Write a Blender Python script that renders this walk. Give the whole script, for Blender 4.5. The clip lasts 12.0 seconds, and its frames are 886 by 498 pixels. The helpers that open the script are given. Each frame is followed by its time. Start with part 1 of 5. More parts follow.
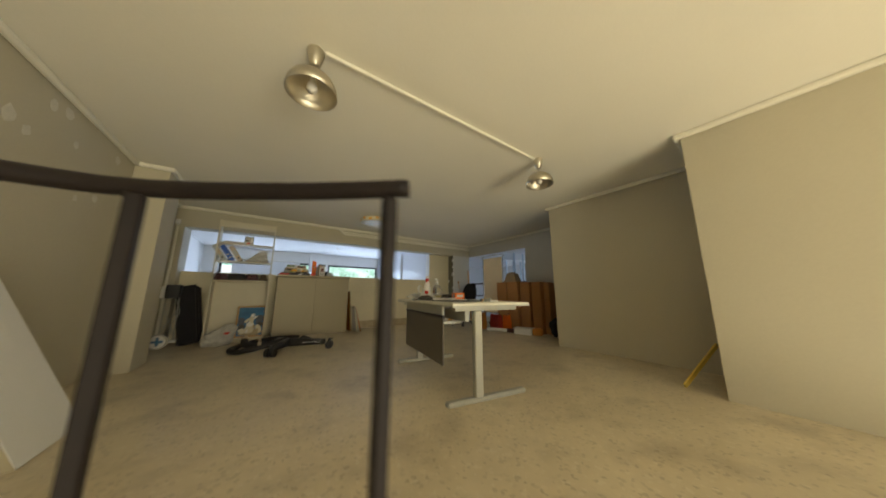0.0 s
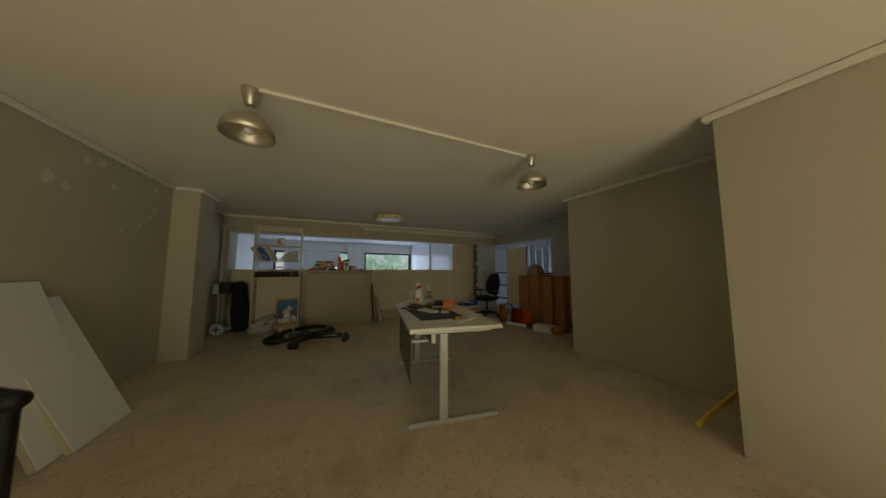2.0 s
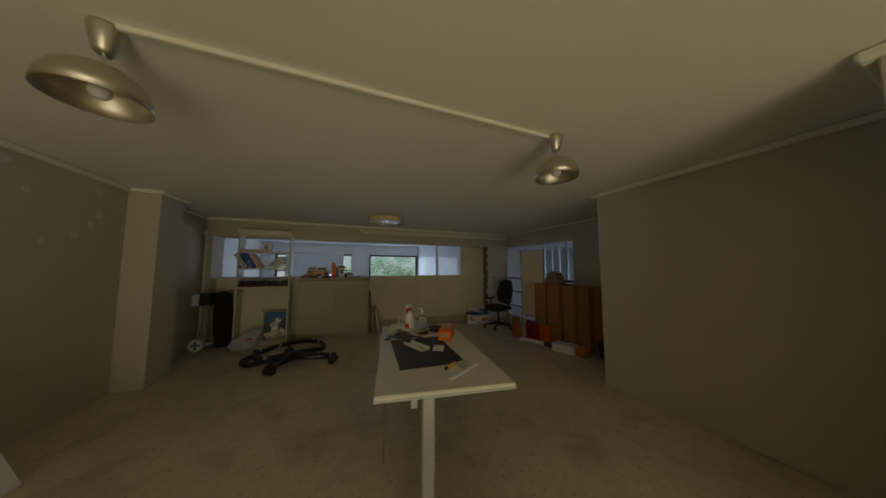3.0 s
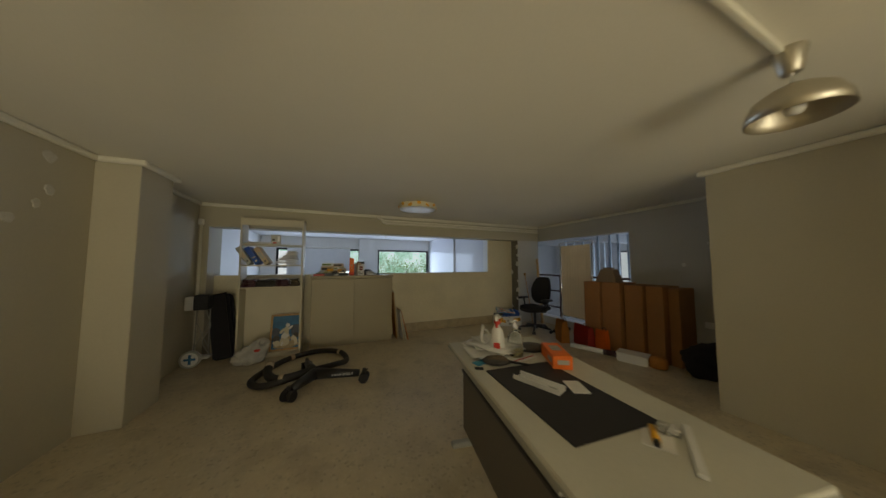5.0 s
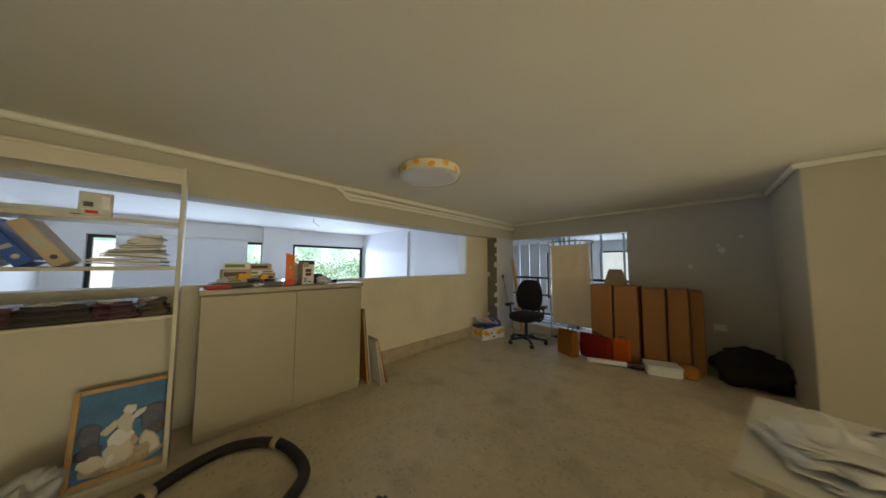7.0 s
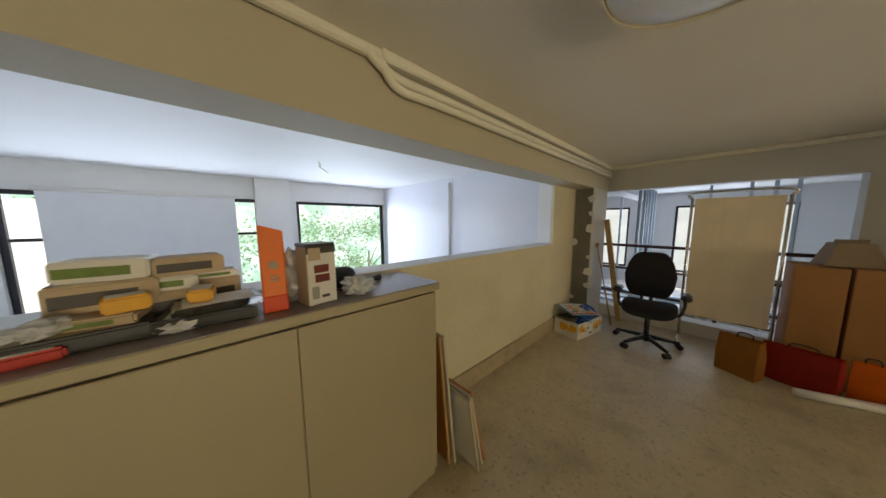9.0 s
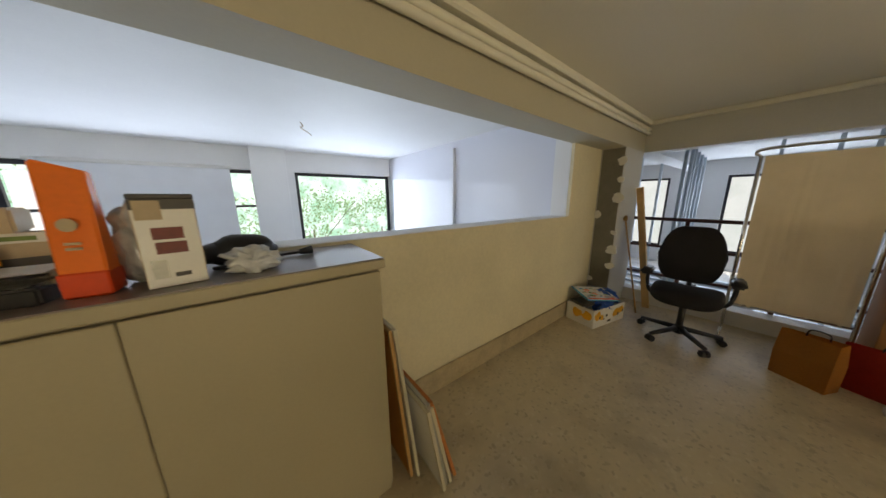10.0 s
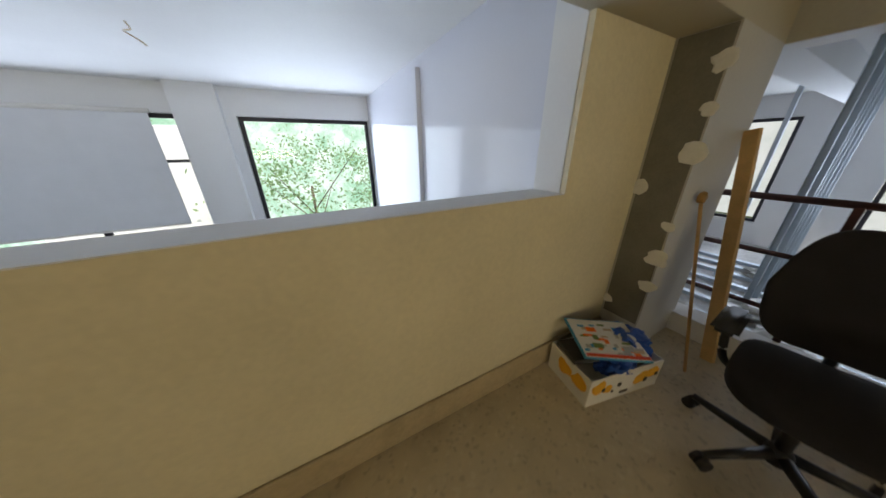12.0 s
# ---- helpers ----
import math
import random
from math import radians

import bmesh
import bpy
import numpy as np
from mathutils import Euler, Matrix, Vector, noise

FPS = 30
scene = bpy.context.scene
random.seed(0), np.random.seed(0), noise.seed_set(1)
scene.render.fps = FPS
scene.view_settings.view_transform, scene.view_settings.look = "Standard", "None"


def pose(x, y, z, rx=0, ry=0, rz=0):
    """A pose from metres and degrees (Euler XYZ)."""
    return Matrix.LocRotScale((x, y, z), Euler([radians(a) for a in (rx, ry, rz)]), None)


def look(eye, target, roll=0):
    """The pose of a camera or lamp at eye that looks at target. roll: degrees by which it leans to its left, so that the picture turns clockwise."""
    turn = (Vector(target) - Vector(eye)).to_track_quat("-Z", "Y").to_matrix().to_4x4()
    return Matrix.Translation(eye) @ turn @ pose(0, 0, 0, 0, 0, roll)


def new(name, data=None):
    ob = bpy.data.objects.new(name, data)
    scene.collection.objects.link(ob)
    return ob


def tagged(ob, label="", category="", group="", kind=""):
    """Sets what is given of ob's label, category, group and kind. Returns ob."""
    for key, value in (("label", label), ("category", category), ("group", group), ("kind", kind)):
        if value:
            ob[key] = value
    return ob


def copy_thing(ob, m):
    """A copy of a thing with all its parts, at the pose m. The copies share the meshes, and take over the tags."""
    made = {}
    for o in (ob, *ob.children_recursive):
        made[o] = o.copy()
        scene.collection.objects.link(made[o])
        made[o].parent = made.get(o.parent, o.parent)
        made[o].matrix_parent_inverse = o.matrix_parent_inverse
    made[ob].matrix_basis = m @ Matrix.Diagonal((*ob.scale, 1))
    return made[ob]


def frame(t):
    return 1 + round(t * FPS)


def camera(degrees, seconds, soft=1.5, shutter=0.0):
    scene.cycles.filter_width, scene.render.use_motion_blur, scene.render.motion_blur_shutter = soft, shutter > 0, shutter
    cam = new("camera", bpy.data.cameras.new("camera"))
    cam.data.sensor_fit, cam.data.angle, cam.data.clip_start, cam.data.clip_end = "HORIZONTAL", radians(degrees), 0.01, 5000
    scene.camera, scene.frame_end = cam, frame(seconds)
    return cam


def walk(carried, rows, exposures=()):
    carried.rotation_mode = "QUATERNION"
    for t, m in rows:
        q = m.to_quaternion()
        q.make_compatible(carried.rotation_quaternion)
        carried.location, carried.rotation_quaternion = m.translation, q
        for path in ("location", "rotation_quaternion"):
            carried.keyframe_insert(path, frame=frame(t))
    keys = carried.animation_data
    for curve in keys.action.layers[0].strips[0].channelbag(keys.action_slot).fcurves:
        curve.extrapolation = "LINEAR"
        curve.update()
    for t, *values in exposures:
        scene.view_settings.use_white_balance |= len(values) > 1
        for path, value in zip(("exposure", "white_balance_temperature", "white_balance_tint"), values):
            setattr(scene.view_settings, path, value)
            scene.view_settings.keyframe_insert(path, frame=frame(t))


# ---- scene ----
cam = camera(121.8, 12.0, soft=1.5, shutter=0.5)
PATH = [
    (0, (1.798, 2.348, 0.804), (2.933, 3.957, 1.156), 0.1),
    (0.5, (2.074, 2.251, 0.748), (3.036, 3.994, 0.947), 0.1),
    (1, (2.238, 2.209, 0.915), (3.148, 3.98, 1.104), 0.3),
    (1.5, (2.298, 2.108, 1.025), (3.173, 3.898, 1.203), 0.0),
    (2, (2.371, 2.057, 1.153), (3.197, 3.87, 1.324), 0.1),
    (2.5, (2.55, 2.25, 1.222), (3.328, 4.085, 1.39), -0.1),
    (3, (2.758, 2.548, 1.335), (3.493, 4.401, 1.492), 0.1),
    (5, (2.343, 3.433, 1.34), (3.118, 5.272, 1.463), 0.0),
    (5.5, (2.222, 3.856, 1.302), (3.157, 5.62, 1.426), 0.0),
    (6, (2.067, 4.345, 1.324), (3.172, 6.008, 1.443), 0.1),
    (6.5, (1.949, 4.797, 1.388), (3.204, 6.351, 1.497), 0.2),
    (7, (1.93, 5.28, 1.353), (3.328, 6.704, 1.477), 0.2),
    (9, (2.408, 6.962, 1.47), (3.754, 8.423, 1.239), -0.3),
    (9.5, (2.612, 6.978, 1.412), (3.895, 8.481, 1.101), -0.7),
    (10, (2.871, 7.049, 1.37), (4.07, 8.597, 0.961), -0.5),
    (10.5, (3.035, 7.02, 1.446), (4.157, 8.599, 0.946), -0.6),
    (11, (3.5, 7.133, 1.4), (4.528, 8.749, 0.822), -0.6),
    (11.5, (3.955, 7.339, 1.362), (4.913, 8.961, 0.691), -0.5),
    (12, (4.393, 7.487, 1.384), (5.263, 9.122, 0.629), -0.6),
]
walk(cam, [(t, look(eye, target, roll)) for t, eye, target, roll in PATH],
     [(0, 0.12, 6200, 10), (0.5, -0.2, 6400, 10), (1, -0.6, 6450, 10), (1.5, -1.0, 6450, 10), (2, -1.2, 6400, 10), (2.5, -1.3, 6350, 10), (3, -1.4, 6250, 10),
      (5, -0.6, 6300, 10), (5.5, -0.3, 6350, 10), (6.3, 0.02, 6400, 10), (7, 0.22, 6400, 10), (9, 0.38, 6800, 13), (10.5, 0.35, 6850, 13), (12, 0.2, 6750, 13)])


# ---- world, sun, lights ----
def make_world():
    w = bpy.data.worlds.new("sky")
    w.use_nodes = True
    nt = w.node_tree
    sky = nt.nodes.new("ShaderNodeTexSky")
    sky.sky_type = "NISHITA"
    sky.sun_disc = False
    sky.sun_elevation, sky.sun_rotation = radians(52), radians(200)
    bg = nt.nodes["Background"]
    bg.inputs["Strength"].default_value = 0.12
    nt.links.new(sky.outputs[0], bg.inputs[0])
    scene.world = w


make_world()


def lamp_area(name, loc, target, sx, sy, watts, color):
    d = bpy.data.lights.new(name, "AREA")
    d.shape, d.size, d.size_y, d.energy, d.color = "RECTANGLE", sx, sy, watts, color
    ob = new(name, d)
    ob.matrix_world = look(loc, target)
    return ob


sun = new("sun", bpy.data.lights.new("sun", "SUN"))
sun.data.energy, sun.data.angle, sun.data.color = 5.0, radians(0.5), (1, 0.95, 0.86)
sun.matrix_world = look((0, 0, 20), (-3.0, 9.0, 8.0))

DAY = (0.67, 0.80, 1.0)
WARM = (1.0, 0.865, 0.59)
lamp_area("daylight_window_a", (4.6, 12.50, 1.0), (4.6, 8, 0.9), 1.85, 1.6, 43, DAY)
lamp_area("daylight_window_b", (1.75, 12.50, 1.1), (1.75, 8, 1.0), 2.3, 1.4, 31, DAY)
lamp_area("daylight_window_c", (12.3, 7.6, 1.0), (7, 7.6, 0.9), 3.2, 1.6, 50, DAY)
# Added warm lamp, out of view; brightens the room from behind the stair.
lamp_area("warm_fill_behind_stair", (2.65, -1.9, -0.4), (2.75, 6, 0.15), 2.8, 3.6, 218, WARM)


# ---- materials ----
def material(name, color, rough=0.6, metal=0.0, grain=0.12, scale=6.0, bump=0.15, fine=90.0, spec=0.5, coat=0.0, island=0.0):
    m = bpy.data.materials.new(name)
    m.use_nodes = True
    nt = m.node_tree
    n, l = nt.nodes, nt.links
    b = n["Principled BSDF"]
    tc = n.new("ShaderNodeTexCoord")
    big = n.new("ShaderNodeTexNoise")
    big.inputs["Scale"].default_value, big.inputs["Detail"].default_value = scale, 5
    small = n.new("ShaderNodeTexNoise")
    small.inputs["Scale"].default_value, small.inputs["Detail"].default_value = fine, 3
    l.new(tc.outputs["Object"], big.inputs["Vector"])
    l.new(tc.outputs["Object"], small.inputs["Vector"])
    mix = n.new("ShaderNodeMath")
    mix.operation = "MULTIPLY_ADD"
    mix.inputs[1].default_value = 0.65
    half = n.new("ShaderNodeMath")
    half.operation = "MULTIPLY"
    half.inputs[1].default_value = 0.35
    l.new(small.outputs[0], half.inputs[0])
    l.new(big.outputs[0], mix.inputs[0])
    l.new(half.outputs[0], mix.inputs[2])
    ramp = n.new("ShaderNodeValToRGB")
    ramp.color_ramp.elements[0].position, ramp.color_ramp.elements[1].position = 0.3, 0.7
    lo = [max(0.0, c * (1 - grain)) for c in color]
    hi = [min(1.0, c * (1 + grain)) for c in color]
    ramp.color_ramp.elements[0].color = (*lo, 1)
    ramp.color_ramp.elements[1].color = (*hi, 1)
    l.new(mix.outputs[0], ramp.inputs[0])
    if island:
        geo = n.new("ShaderNodeNewGeometry")
        hsv = n.new("ShaderNodeHueSaturation")
        mr = n.new("ShaderNodeMapRange")
        mr.inputs[3].default_value, mr.inputs[4].default_value = 1 - island, 1 + island
        l.new(geo.outputs["Random Per Island"], mr.inputs[0])
        l.new(mr.outputs[0], hsv.inputs["Value"])
        l.new(ramp.outputs[0], hsv.inputs["Color"])
        l.new(hsv.outputs[0], b.inputs["Base Color"])
    else:
        l.new(ramp.outputs[0], b.inputs["Base Color"])
    rr = n.new("ShaderNodeMapRange")
    rr.inputs[3].default_value, rr.inputs[4].default_value = max(0.02, rough - 0.08), min(1, rough + 0.08)
    l.new(big.outputs[0], rr.inputs[0])
    l.new(rr.outputs[0], b.inputs["Roughness"])
    b.inputs["Metallic"].default_value = metal
    b.inputs["Specular IOR Level"].default_value = spec
    b.inputs["Coat Weight"].default_value = coat
    b.inputs["Coat Roughness"].default_value = 0.05
    if bump:
        bp = n.new("ShaderNodeBump")
        bp.inputs["Strength"].default_value, bp.inputs["Distance"].default_value = bump, 0.004
        l.new(mix.outputs[0], bp.inputs["Height"])
        l.new(bp.outputs[0], b.inputs["Normal"])
    return m


def terrazzo(name, base, chips, rough):
    m = material(name, base, rough, grain=0.20, scale=1.1, bump=0.03, fine=9)
    n, l = m.node_tree.nodes, m.node_tree.links
    b = n["Principled BSDF"]
    ramp = [x for x in n if x.type == "VALTORGB"][0]
    tc = [x for x in n if x.type == "TEX_COORD"][0]
    vo = n.new("ShaderNodeTexVoronoi")
    vo.inputs["Scale"].default_value = 58
    l.new(tc.outputs["Object"], vo.inputs["Vector"])
    sep = n.new("ShaderNodeSeparateColor")
    l.new(vo.outputs["Color"], sep.inputs[0])
    cr = n.new("ShaderNodeValToRGB")
    cr.color_ramp.elements[0].color = (*chips[0], 1)
    cr.color_ramp.elements[1].color = (*chips[1], 1)
    for at in (0.14, 0.86):
        e = cr.color_ramp.elements.new(at)
        e.color = (*base, 1)
    l.new(sep.outputs[0], cr.inputs[0])
    mx = n.new("ShaderNodeMix")
    mx.data_type = "RGBA"
    mx.inputs[0].default_value = 0.34
    l.new(ramp.outputs[0], mx.inputs[6])
    l.new(cr.outputs[0], mx.inputs[7])
    st = n.new("ShaderNodeTexNoise")
    st.inputs["Scale"].default_value, st.inputs["Detail"].default_value = 2.6, 10
    l.new(tc.outputs["Object"], st.inputs["Vector"])
    sr = n.new("ShaderNodeMapRange")
    sr.inputs[1].default_value, sr.inputs[2].default_value = 0.52, 0.72
    sr.inputs[3].default_value, sr.inputs[4].default_value = 0.0, 0.36
    l.new(st.outputs[0], sr.inputs[0])
    mx2 = n.new("ShaderNodeMix")
    mx2.data_type = "RGBA"
    mx2.inputs[7].default_value = (0.16, 0.125, 0.085, 1)
    l.new(sr.outputs[0], mx2.inputs[0])
    l.new(mx.outputs[2], mx2.inputs[6])
    l.new(mx2.outputs[2], b.inputs["Base Color"])
    return m


def let_light_through(m, color, share):
    """Thin leaves and cloth pass part of the light on."""
    n, l = m.node_tree.nodes, m.node_tree.links
    tr = n.new("ShaderNodeBsdfTranslucent")
    tr.inputs["Color"].default_value = (*color, 1)
    mx = n.new("ShaderNodeMixShader")
    mx.inputs[0].default_value = share
    l.new(n["Principled BSDF"].outputs[0], mx.inputs[1])
    l.new(tr.outputs[0], mx.inputs[2])
    l.new(mx.outputs[0], n["Material Output"].inputs["Surface"])


def glass_material(name, color=(0.95, 0.98, 1.0), rough=0.0):
    m = bpy.data.materials.new(name)
    m.use_nodes = True
    b = m.node_tree.nodes["Principled BSDF"]
    b.inputs["Base Color"].default_value = (*color, 1)
    b.inputs["Transmission Weight"].default_value = 1
    b.inputs["Roughness"].default_value = rough
    b.inputs["IOR"].default_value = 1.3
    return m


WALL = material("wall_paint", (0.50, 0.46, 0.35), 0.75, grain=0.05, scale=1.3, bump=0.12, fine=60)
# Greyer copy of the wall paint; the cool daylight is put into the colour.
WALLG = material("wall_paint_daylight_grey", (0.55, 0.54, 0.50), 0.75, grain=0.07, scale=1.1, bump=0.12, fine=60)
CREAM = material("cream_paint", (0.74, 0.67, 0.48), 0.7, grain=0.11, scale=1.7, bump=0.15, fine=50)
CEIL = material("ceiling_paint", (0.82, 0.79, 0.70), 0.85, grain=0.03, scale=1.2, bump=0.08, fine=70)
WHITE = material("white_paint", (0.80, 0.80, 0.80), 0.6, grain=0.03, scale=2, bump=0.08, fine=60)
GLOSSY = material("glossy_white_panel", (0.72, 0.73, 0.80), 0.45, grain=0.03, scale=1, bump=0.0, spec=0.1, coat=0.5)
TRIM = material("trim_paint", (0.80, 0.77, 0.66), 0.5, grain=0.04, scale=3, bump=0.08)
FLOOR = terrazzo("terrazzo", (0.61, 0.525, 0.37), ((0.17, 0.14, 0.10), (0.74, 0.68, 0.55)), 0.36)
SKIRT = material("stone_skirting", (0.44, 0.36, 0.23), 0.5, grain=0.2, scale=9, fine=60)
CONC = material("grey_cement", (0.20, 0.19, 0.16), 0.9, grain=0.18, scale=7, bump=0.35)
SPACKLE = material("spackle", (0.78, 0.77, 0.73), 0.85, grain=0.06, scale=20)
OLDFILL = material("old_filler", (0.60, 0.575, 0.50), 0.85, grain=0.10, scale=20)
FLOOR2 = material("dusty_floor", (0.48, 0.47, 0.45), 0.6, grain=0.35, scale=2.2, fine=25)
STEEL = material("brushed_metal", (0.58, 0.54, 0.45), 0.40, 1.0, grain=0.1, scale=8, bump=0.04, fine=160)
CHROME = material("chrome", (0.75, 0.75, 0.75), 0.12, 1.0, grain=0.03, bump=0)
ZINC = material("zinc_stud", (0.55, 0.62, 0.68), 0.45, 0.45, grain=0.12, scale=5)
IRON = material("black_iron", (0.012, 0.009, 0.009), 0.55, 0.0, grain=0.3, scale=14, spec=0.18)
REDIRON = material("oxide_red_paint", (0.07, 0.025, 0.025), 0.5, 0.2, grain=0.3, scale=14)
ALU = material("dark_window_frame", (0.035, 0.035, 0.045), 0.4, 0.4, grain=0.15)
BLIND = material("blind_fabric", (0.76, 0.77, 0.80), 0.9, grain=0.04, scale=4, fine=300)
LAM = material("cream_laminate", (0.42, 0.37, 0.25), 0.5, grain=0.05, scale=2, bump=0.03)
SHELFW = material("white_shelf_board", (0.64, 0.59, 0.45), 0.5, grain=0.06, scale=3, bump=0.05)
GREYTOP = material("grey_laminate_top", (0.22, 0.19, 0.18), 0.32, grain=0.14, scale=5, bump=0.03)
PANELB = material("brown_grey_panel", (0.12, 0.105, 0.09), 0.5, grain=0.12, scale=4)
TABLE = material("table_top", (0.66, 0.64, 0.55), 0.4, grain=0.06, scale=3, bump=0.03)
TSTEEL = material("grey_coated_steel", (0.42, 0.42, 0.38), 0.4, 0.3, grain=0.08)
DARKP = material("dark_panel", (0.06, 0.055, 0.05), 0.5, grain=0.15)
BLACK = material("black_plastic", (0.018, 0.018, 0.02), 0.42, grain=0.25, scale=10)
FABRIC = material("black_fabric", (0.014, 0.013, 0.016), 0.95, grain=0.35, scale=12, bump=0.4, fine=260)
RUBBER = material("black_rubber", (0.02, 0.018, 0.018), 0.55, grain=0.3, scale=12)
MATB = material("desk_pad", (0.022, 0.020, 0.022), 0.5, grain=0.25, scale=8)
ORANGE = material("orange_card", (0.92, 0.19, 0.008), 0.5, grain=0.08)
REDO = material("orange_red_print", (0.75, 0.07, 0.01), 0.5, grain=0.1)
REDC = material("red_paper", (0.50, 0.03, 0.015), 0.55, grain=0.15)
BROWN = material("kraft_card", (0.36, 0.17, 0.06), 0.8, grain=0.12, scale=4, bump=0.12, fine=120)
CARDG = material("dusty_card", (0.30, 0.22, 0.14), 0.8, grain=0.12, scale=5, bump=0.12, fine=120)
KRAFT = material("kraft_bag", (0.55, 0.23, 0.04), 0.7, grain=0.12, scale=6, bump=0.2)
CARDL = material("light_card", (0.55, 0.44, 0.30), 0.8, grain=0.1)
PAPER = material("paper", (0.74, 0.73, 0.70), 0.8, grain=0.07, scale=8, island=0.12)
PLASTIC = material("white_plastic", (0.78, 0.77, 0.74), 0.35, grain=0.04)
BAGP = material("thin_plastic_bag", (0.47, 0.46, 0.42), 0.3, grain=0.15, scale=16, bump=0.5, fine=30)
BAGC = material("pale_crumpled_bag", (0.62, 0.64, 0.66), 0.22, grain=0.2, scale=24, bump=0.6, fine=40)
SMOKE = material("smoky_plastic", (0.34, 0.35, 0.36), 0.2, grain=0.35, scale=18, bump=0.3, fine=30)
CLOTH = material("screen_cloth", (0.80, 0.64, 0.39), 0.9, grain=0.08, scale=5, bump=0.3, fine=200)
WOOD = material("pine", (0.55, 0.33, 0.13), 0.55, grain=0.2, scale=12, bump=0.15)
RAWOOD = material("reddish_wood", (0.48, 0.17, 0.04), 0.5, grain=0.2, scale=12, bump=0.15)
PLANK = material("fresh_pine", (0.72, 0.47, 0.20), 0.55, grain=0.14, scale=12, bump=0.15)
YWOOD = material("yellow_painted_wood", (0.70, 0.50, 0.08), 0.55, grain=0.15, scale=9)
BLUE = material("blue_plastic", (0.02, 0.09, 0.42), 0.4, grain=0.15)
CYAN = material("pale_blue_card", (0.06, 0.33, 0.55), 0.5, grain=0.15)
YELLOW = material("yellow_card", (0.80, 0.42, 0.03), 0.5, grain=0.1)
GOLD = material("brass", (0.45, 0.27, 0.10), 0.4, 0.8, grain=0.2)
DKRED = material("dark_red_print", (0.17, 0.03, 0.025), 0.5, grain=0.3, scale=40)
GREENP = material("green_print", (0.16, 0.24, 0.06), 0.5, grain=0.2, scale=20)
PURPLE = material("purple_wrap", (0.10, 0.05, 0.06), 0.28, grain=0.3, scale=9)
SLATE = material("painted_slate", (0.07, 0.085, 0.12), 0.5, grain=0.5, scale=18)
OCHRE = material("painted_sand", (0.42, 0.33, 0.20), 0.5, grain=0.35, scale=22)
SKYB = material("painted_sky", (0.03, 0.15, 0.32), 0.5, grain=0.5, scale=7)
LEAF = material("leaves", (0.20, 0.32, 0.15), 0.5, grain=0.3, scale=2, bump=0, island=0.55)
let_light_through(LEAF, (0.42, 0.62, 0.30), 0.55)
let_light_through(CLOTH, (0.78, 0.56, 0.30), 0.3)
BARK = material("bark", (0.13, 0.10, 0.07), 0.9, grain=0.3, scale=8, bump=0.6)
GRASS = material("garden_ground", (0.10, 0.13, 0.05), 0.95, grain=0.4, scale=2)
STUCCO = material("outer_stucco", (0.86, 0.86, 0.86), 0.9, grain=0.08, scale=2)
GLASS = glass_material("window_glass")
CLEAR = glass_material("clear_plastic", (0.93, 0.95, 0.93), 0.08)
LIQUID = glass_material("yellow_liquid", (0.85, 0.75, 0.35), 0.05)


# ---- mesh helpers ----
def thing(name, x, y, z, rz=0, label="", category="", group="", rx=0, ry=0):
    ob = new(name)
    ob.empty_display_size = 0.1
    ob.matrix_world = pose(x, y, z, rx, ry, rz)
    return tagged(ob, label, category, group)


def link_mesh(name, bm, mat, smooth=False):
    me = bpy.data.meshes.new(name)
    bm.to_mesh(me)
    bm.free()
    for f in me.polygons:
        f.use_smooth = smooth
    me.materials.append(mat)
    return new(name, me)


def part(name, bm, mat, parent, label="", smooth=False):
    ob = link_mesh(name, bm, mat, smooth)
    ob.parent = parent
    return tagged(ob, label)


def structure(name, bm, mat, label, category, smooth=False):
    return tagged(link_mesh(name, bm, mat, smooth), label, category, kind="structure")


def box(x0, y0, z0, x1, y1, z1, bevel=0.0, bm=None, m=None, seg=1):
    own = bmesh.new()
    r = bmesh.ops.create_cube(own, size=1.0)
    bmesh.ops.transform(own, verts=own.verts, matrix=Matrix.Translation(((x0 + x1) / 2, (y0 + y1) / 2, (z0 + z1) / 2)) @ Matrix.Diagonal((abs(x1 - x0), abs(y1 - y0), abs(z1 - z0), 1)))
    if bevel:
        bmesh.ops.bevel(own, geom=own.edges[:], offset=bevel, segments=seg, affect="EDGES")
    if m is not None:
        bmesh.ops.transform(own, verts=own.verts, matrix=m)
    if bm is None:
        return own
    return join(bm, own)


def join(bm, other):
    me = bpy.data.meshes.new("tmp")
    other.to_mesh(me)
    other.free()
    bm.from_mesh(me)
    bpy.data.meshes.remove(me)
    return bm


def rod(a, b, r, r2=None, seg=12, bm=None):
    a, b = Vector(a), Vector(b)
    d = b - a
    own = bmesh.new()
    bmesh.ops.create_cone(own, cap_ends=True, segments=seg, radius1=r, radius2=r if r2 is None else r2, depth=d.length)
    bmesh.ops.transform(own, verts=own.verts, matrix=Matrix.Translation((a + b) / 2) @ d.to_track_quat("Z", "Y").to_matrix().to_4x4())
    return own if bm is None else join(bm, own)


def lathe(profile, seg=24):
    bm = bmesh.new()
    rings = []
    for r, z in profile:
        rings.append([bm.verts.new((max(r, 1e-4) * math.cos(2 * math.pi * i / seg), max(r, 1e-4) * math.sin(2 * math.pi * i / seg), z)) for i in range(seg)])
    for a, b in zip(rings, rings[1:]):
        for i in range(seg):
            j = (i + 1) % seg
            bm.faces.new((a[i], a[j], b[j], b[i]))
    bmesh.ops.recalc_face_normals(bm, faces=bm.faces[:])
    return bm


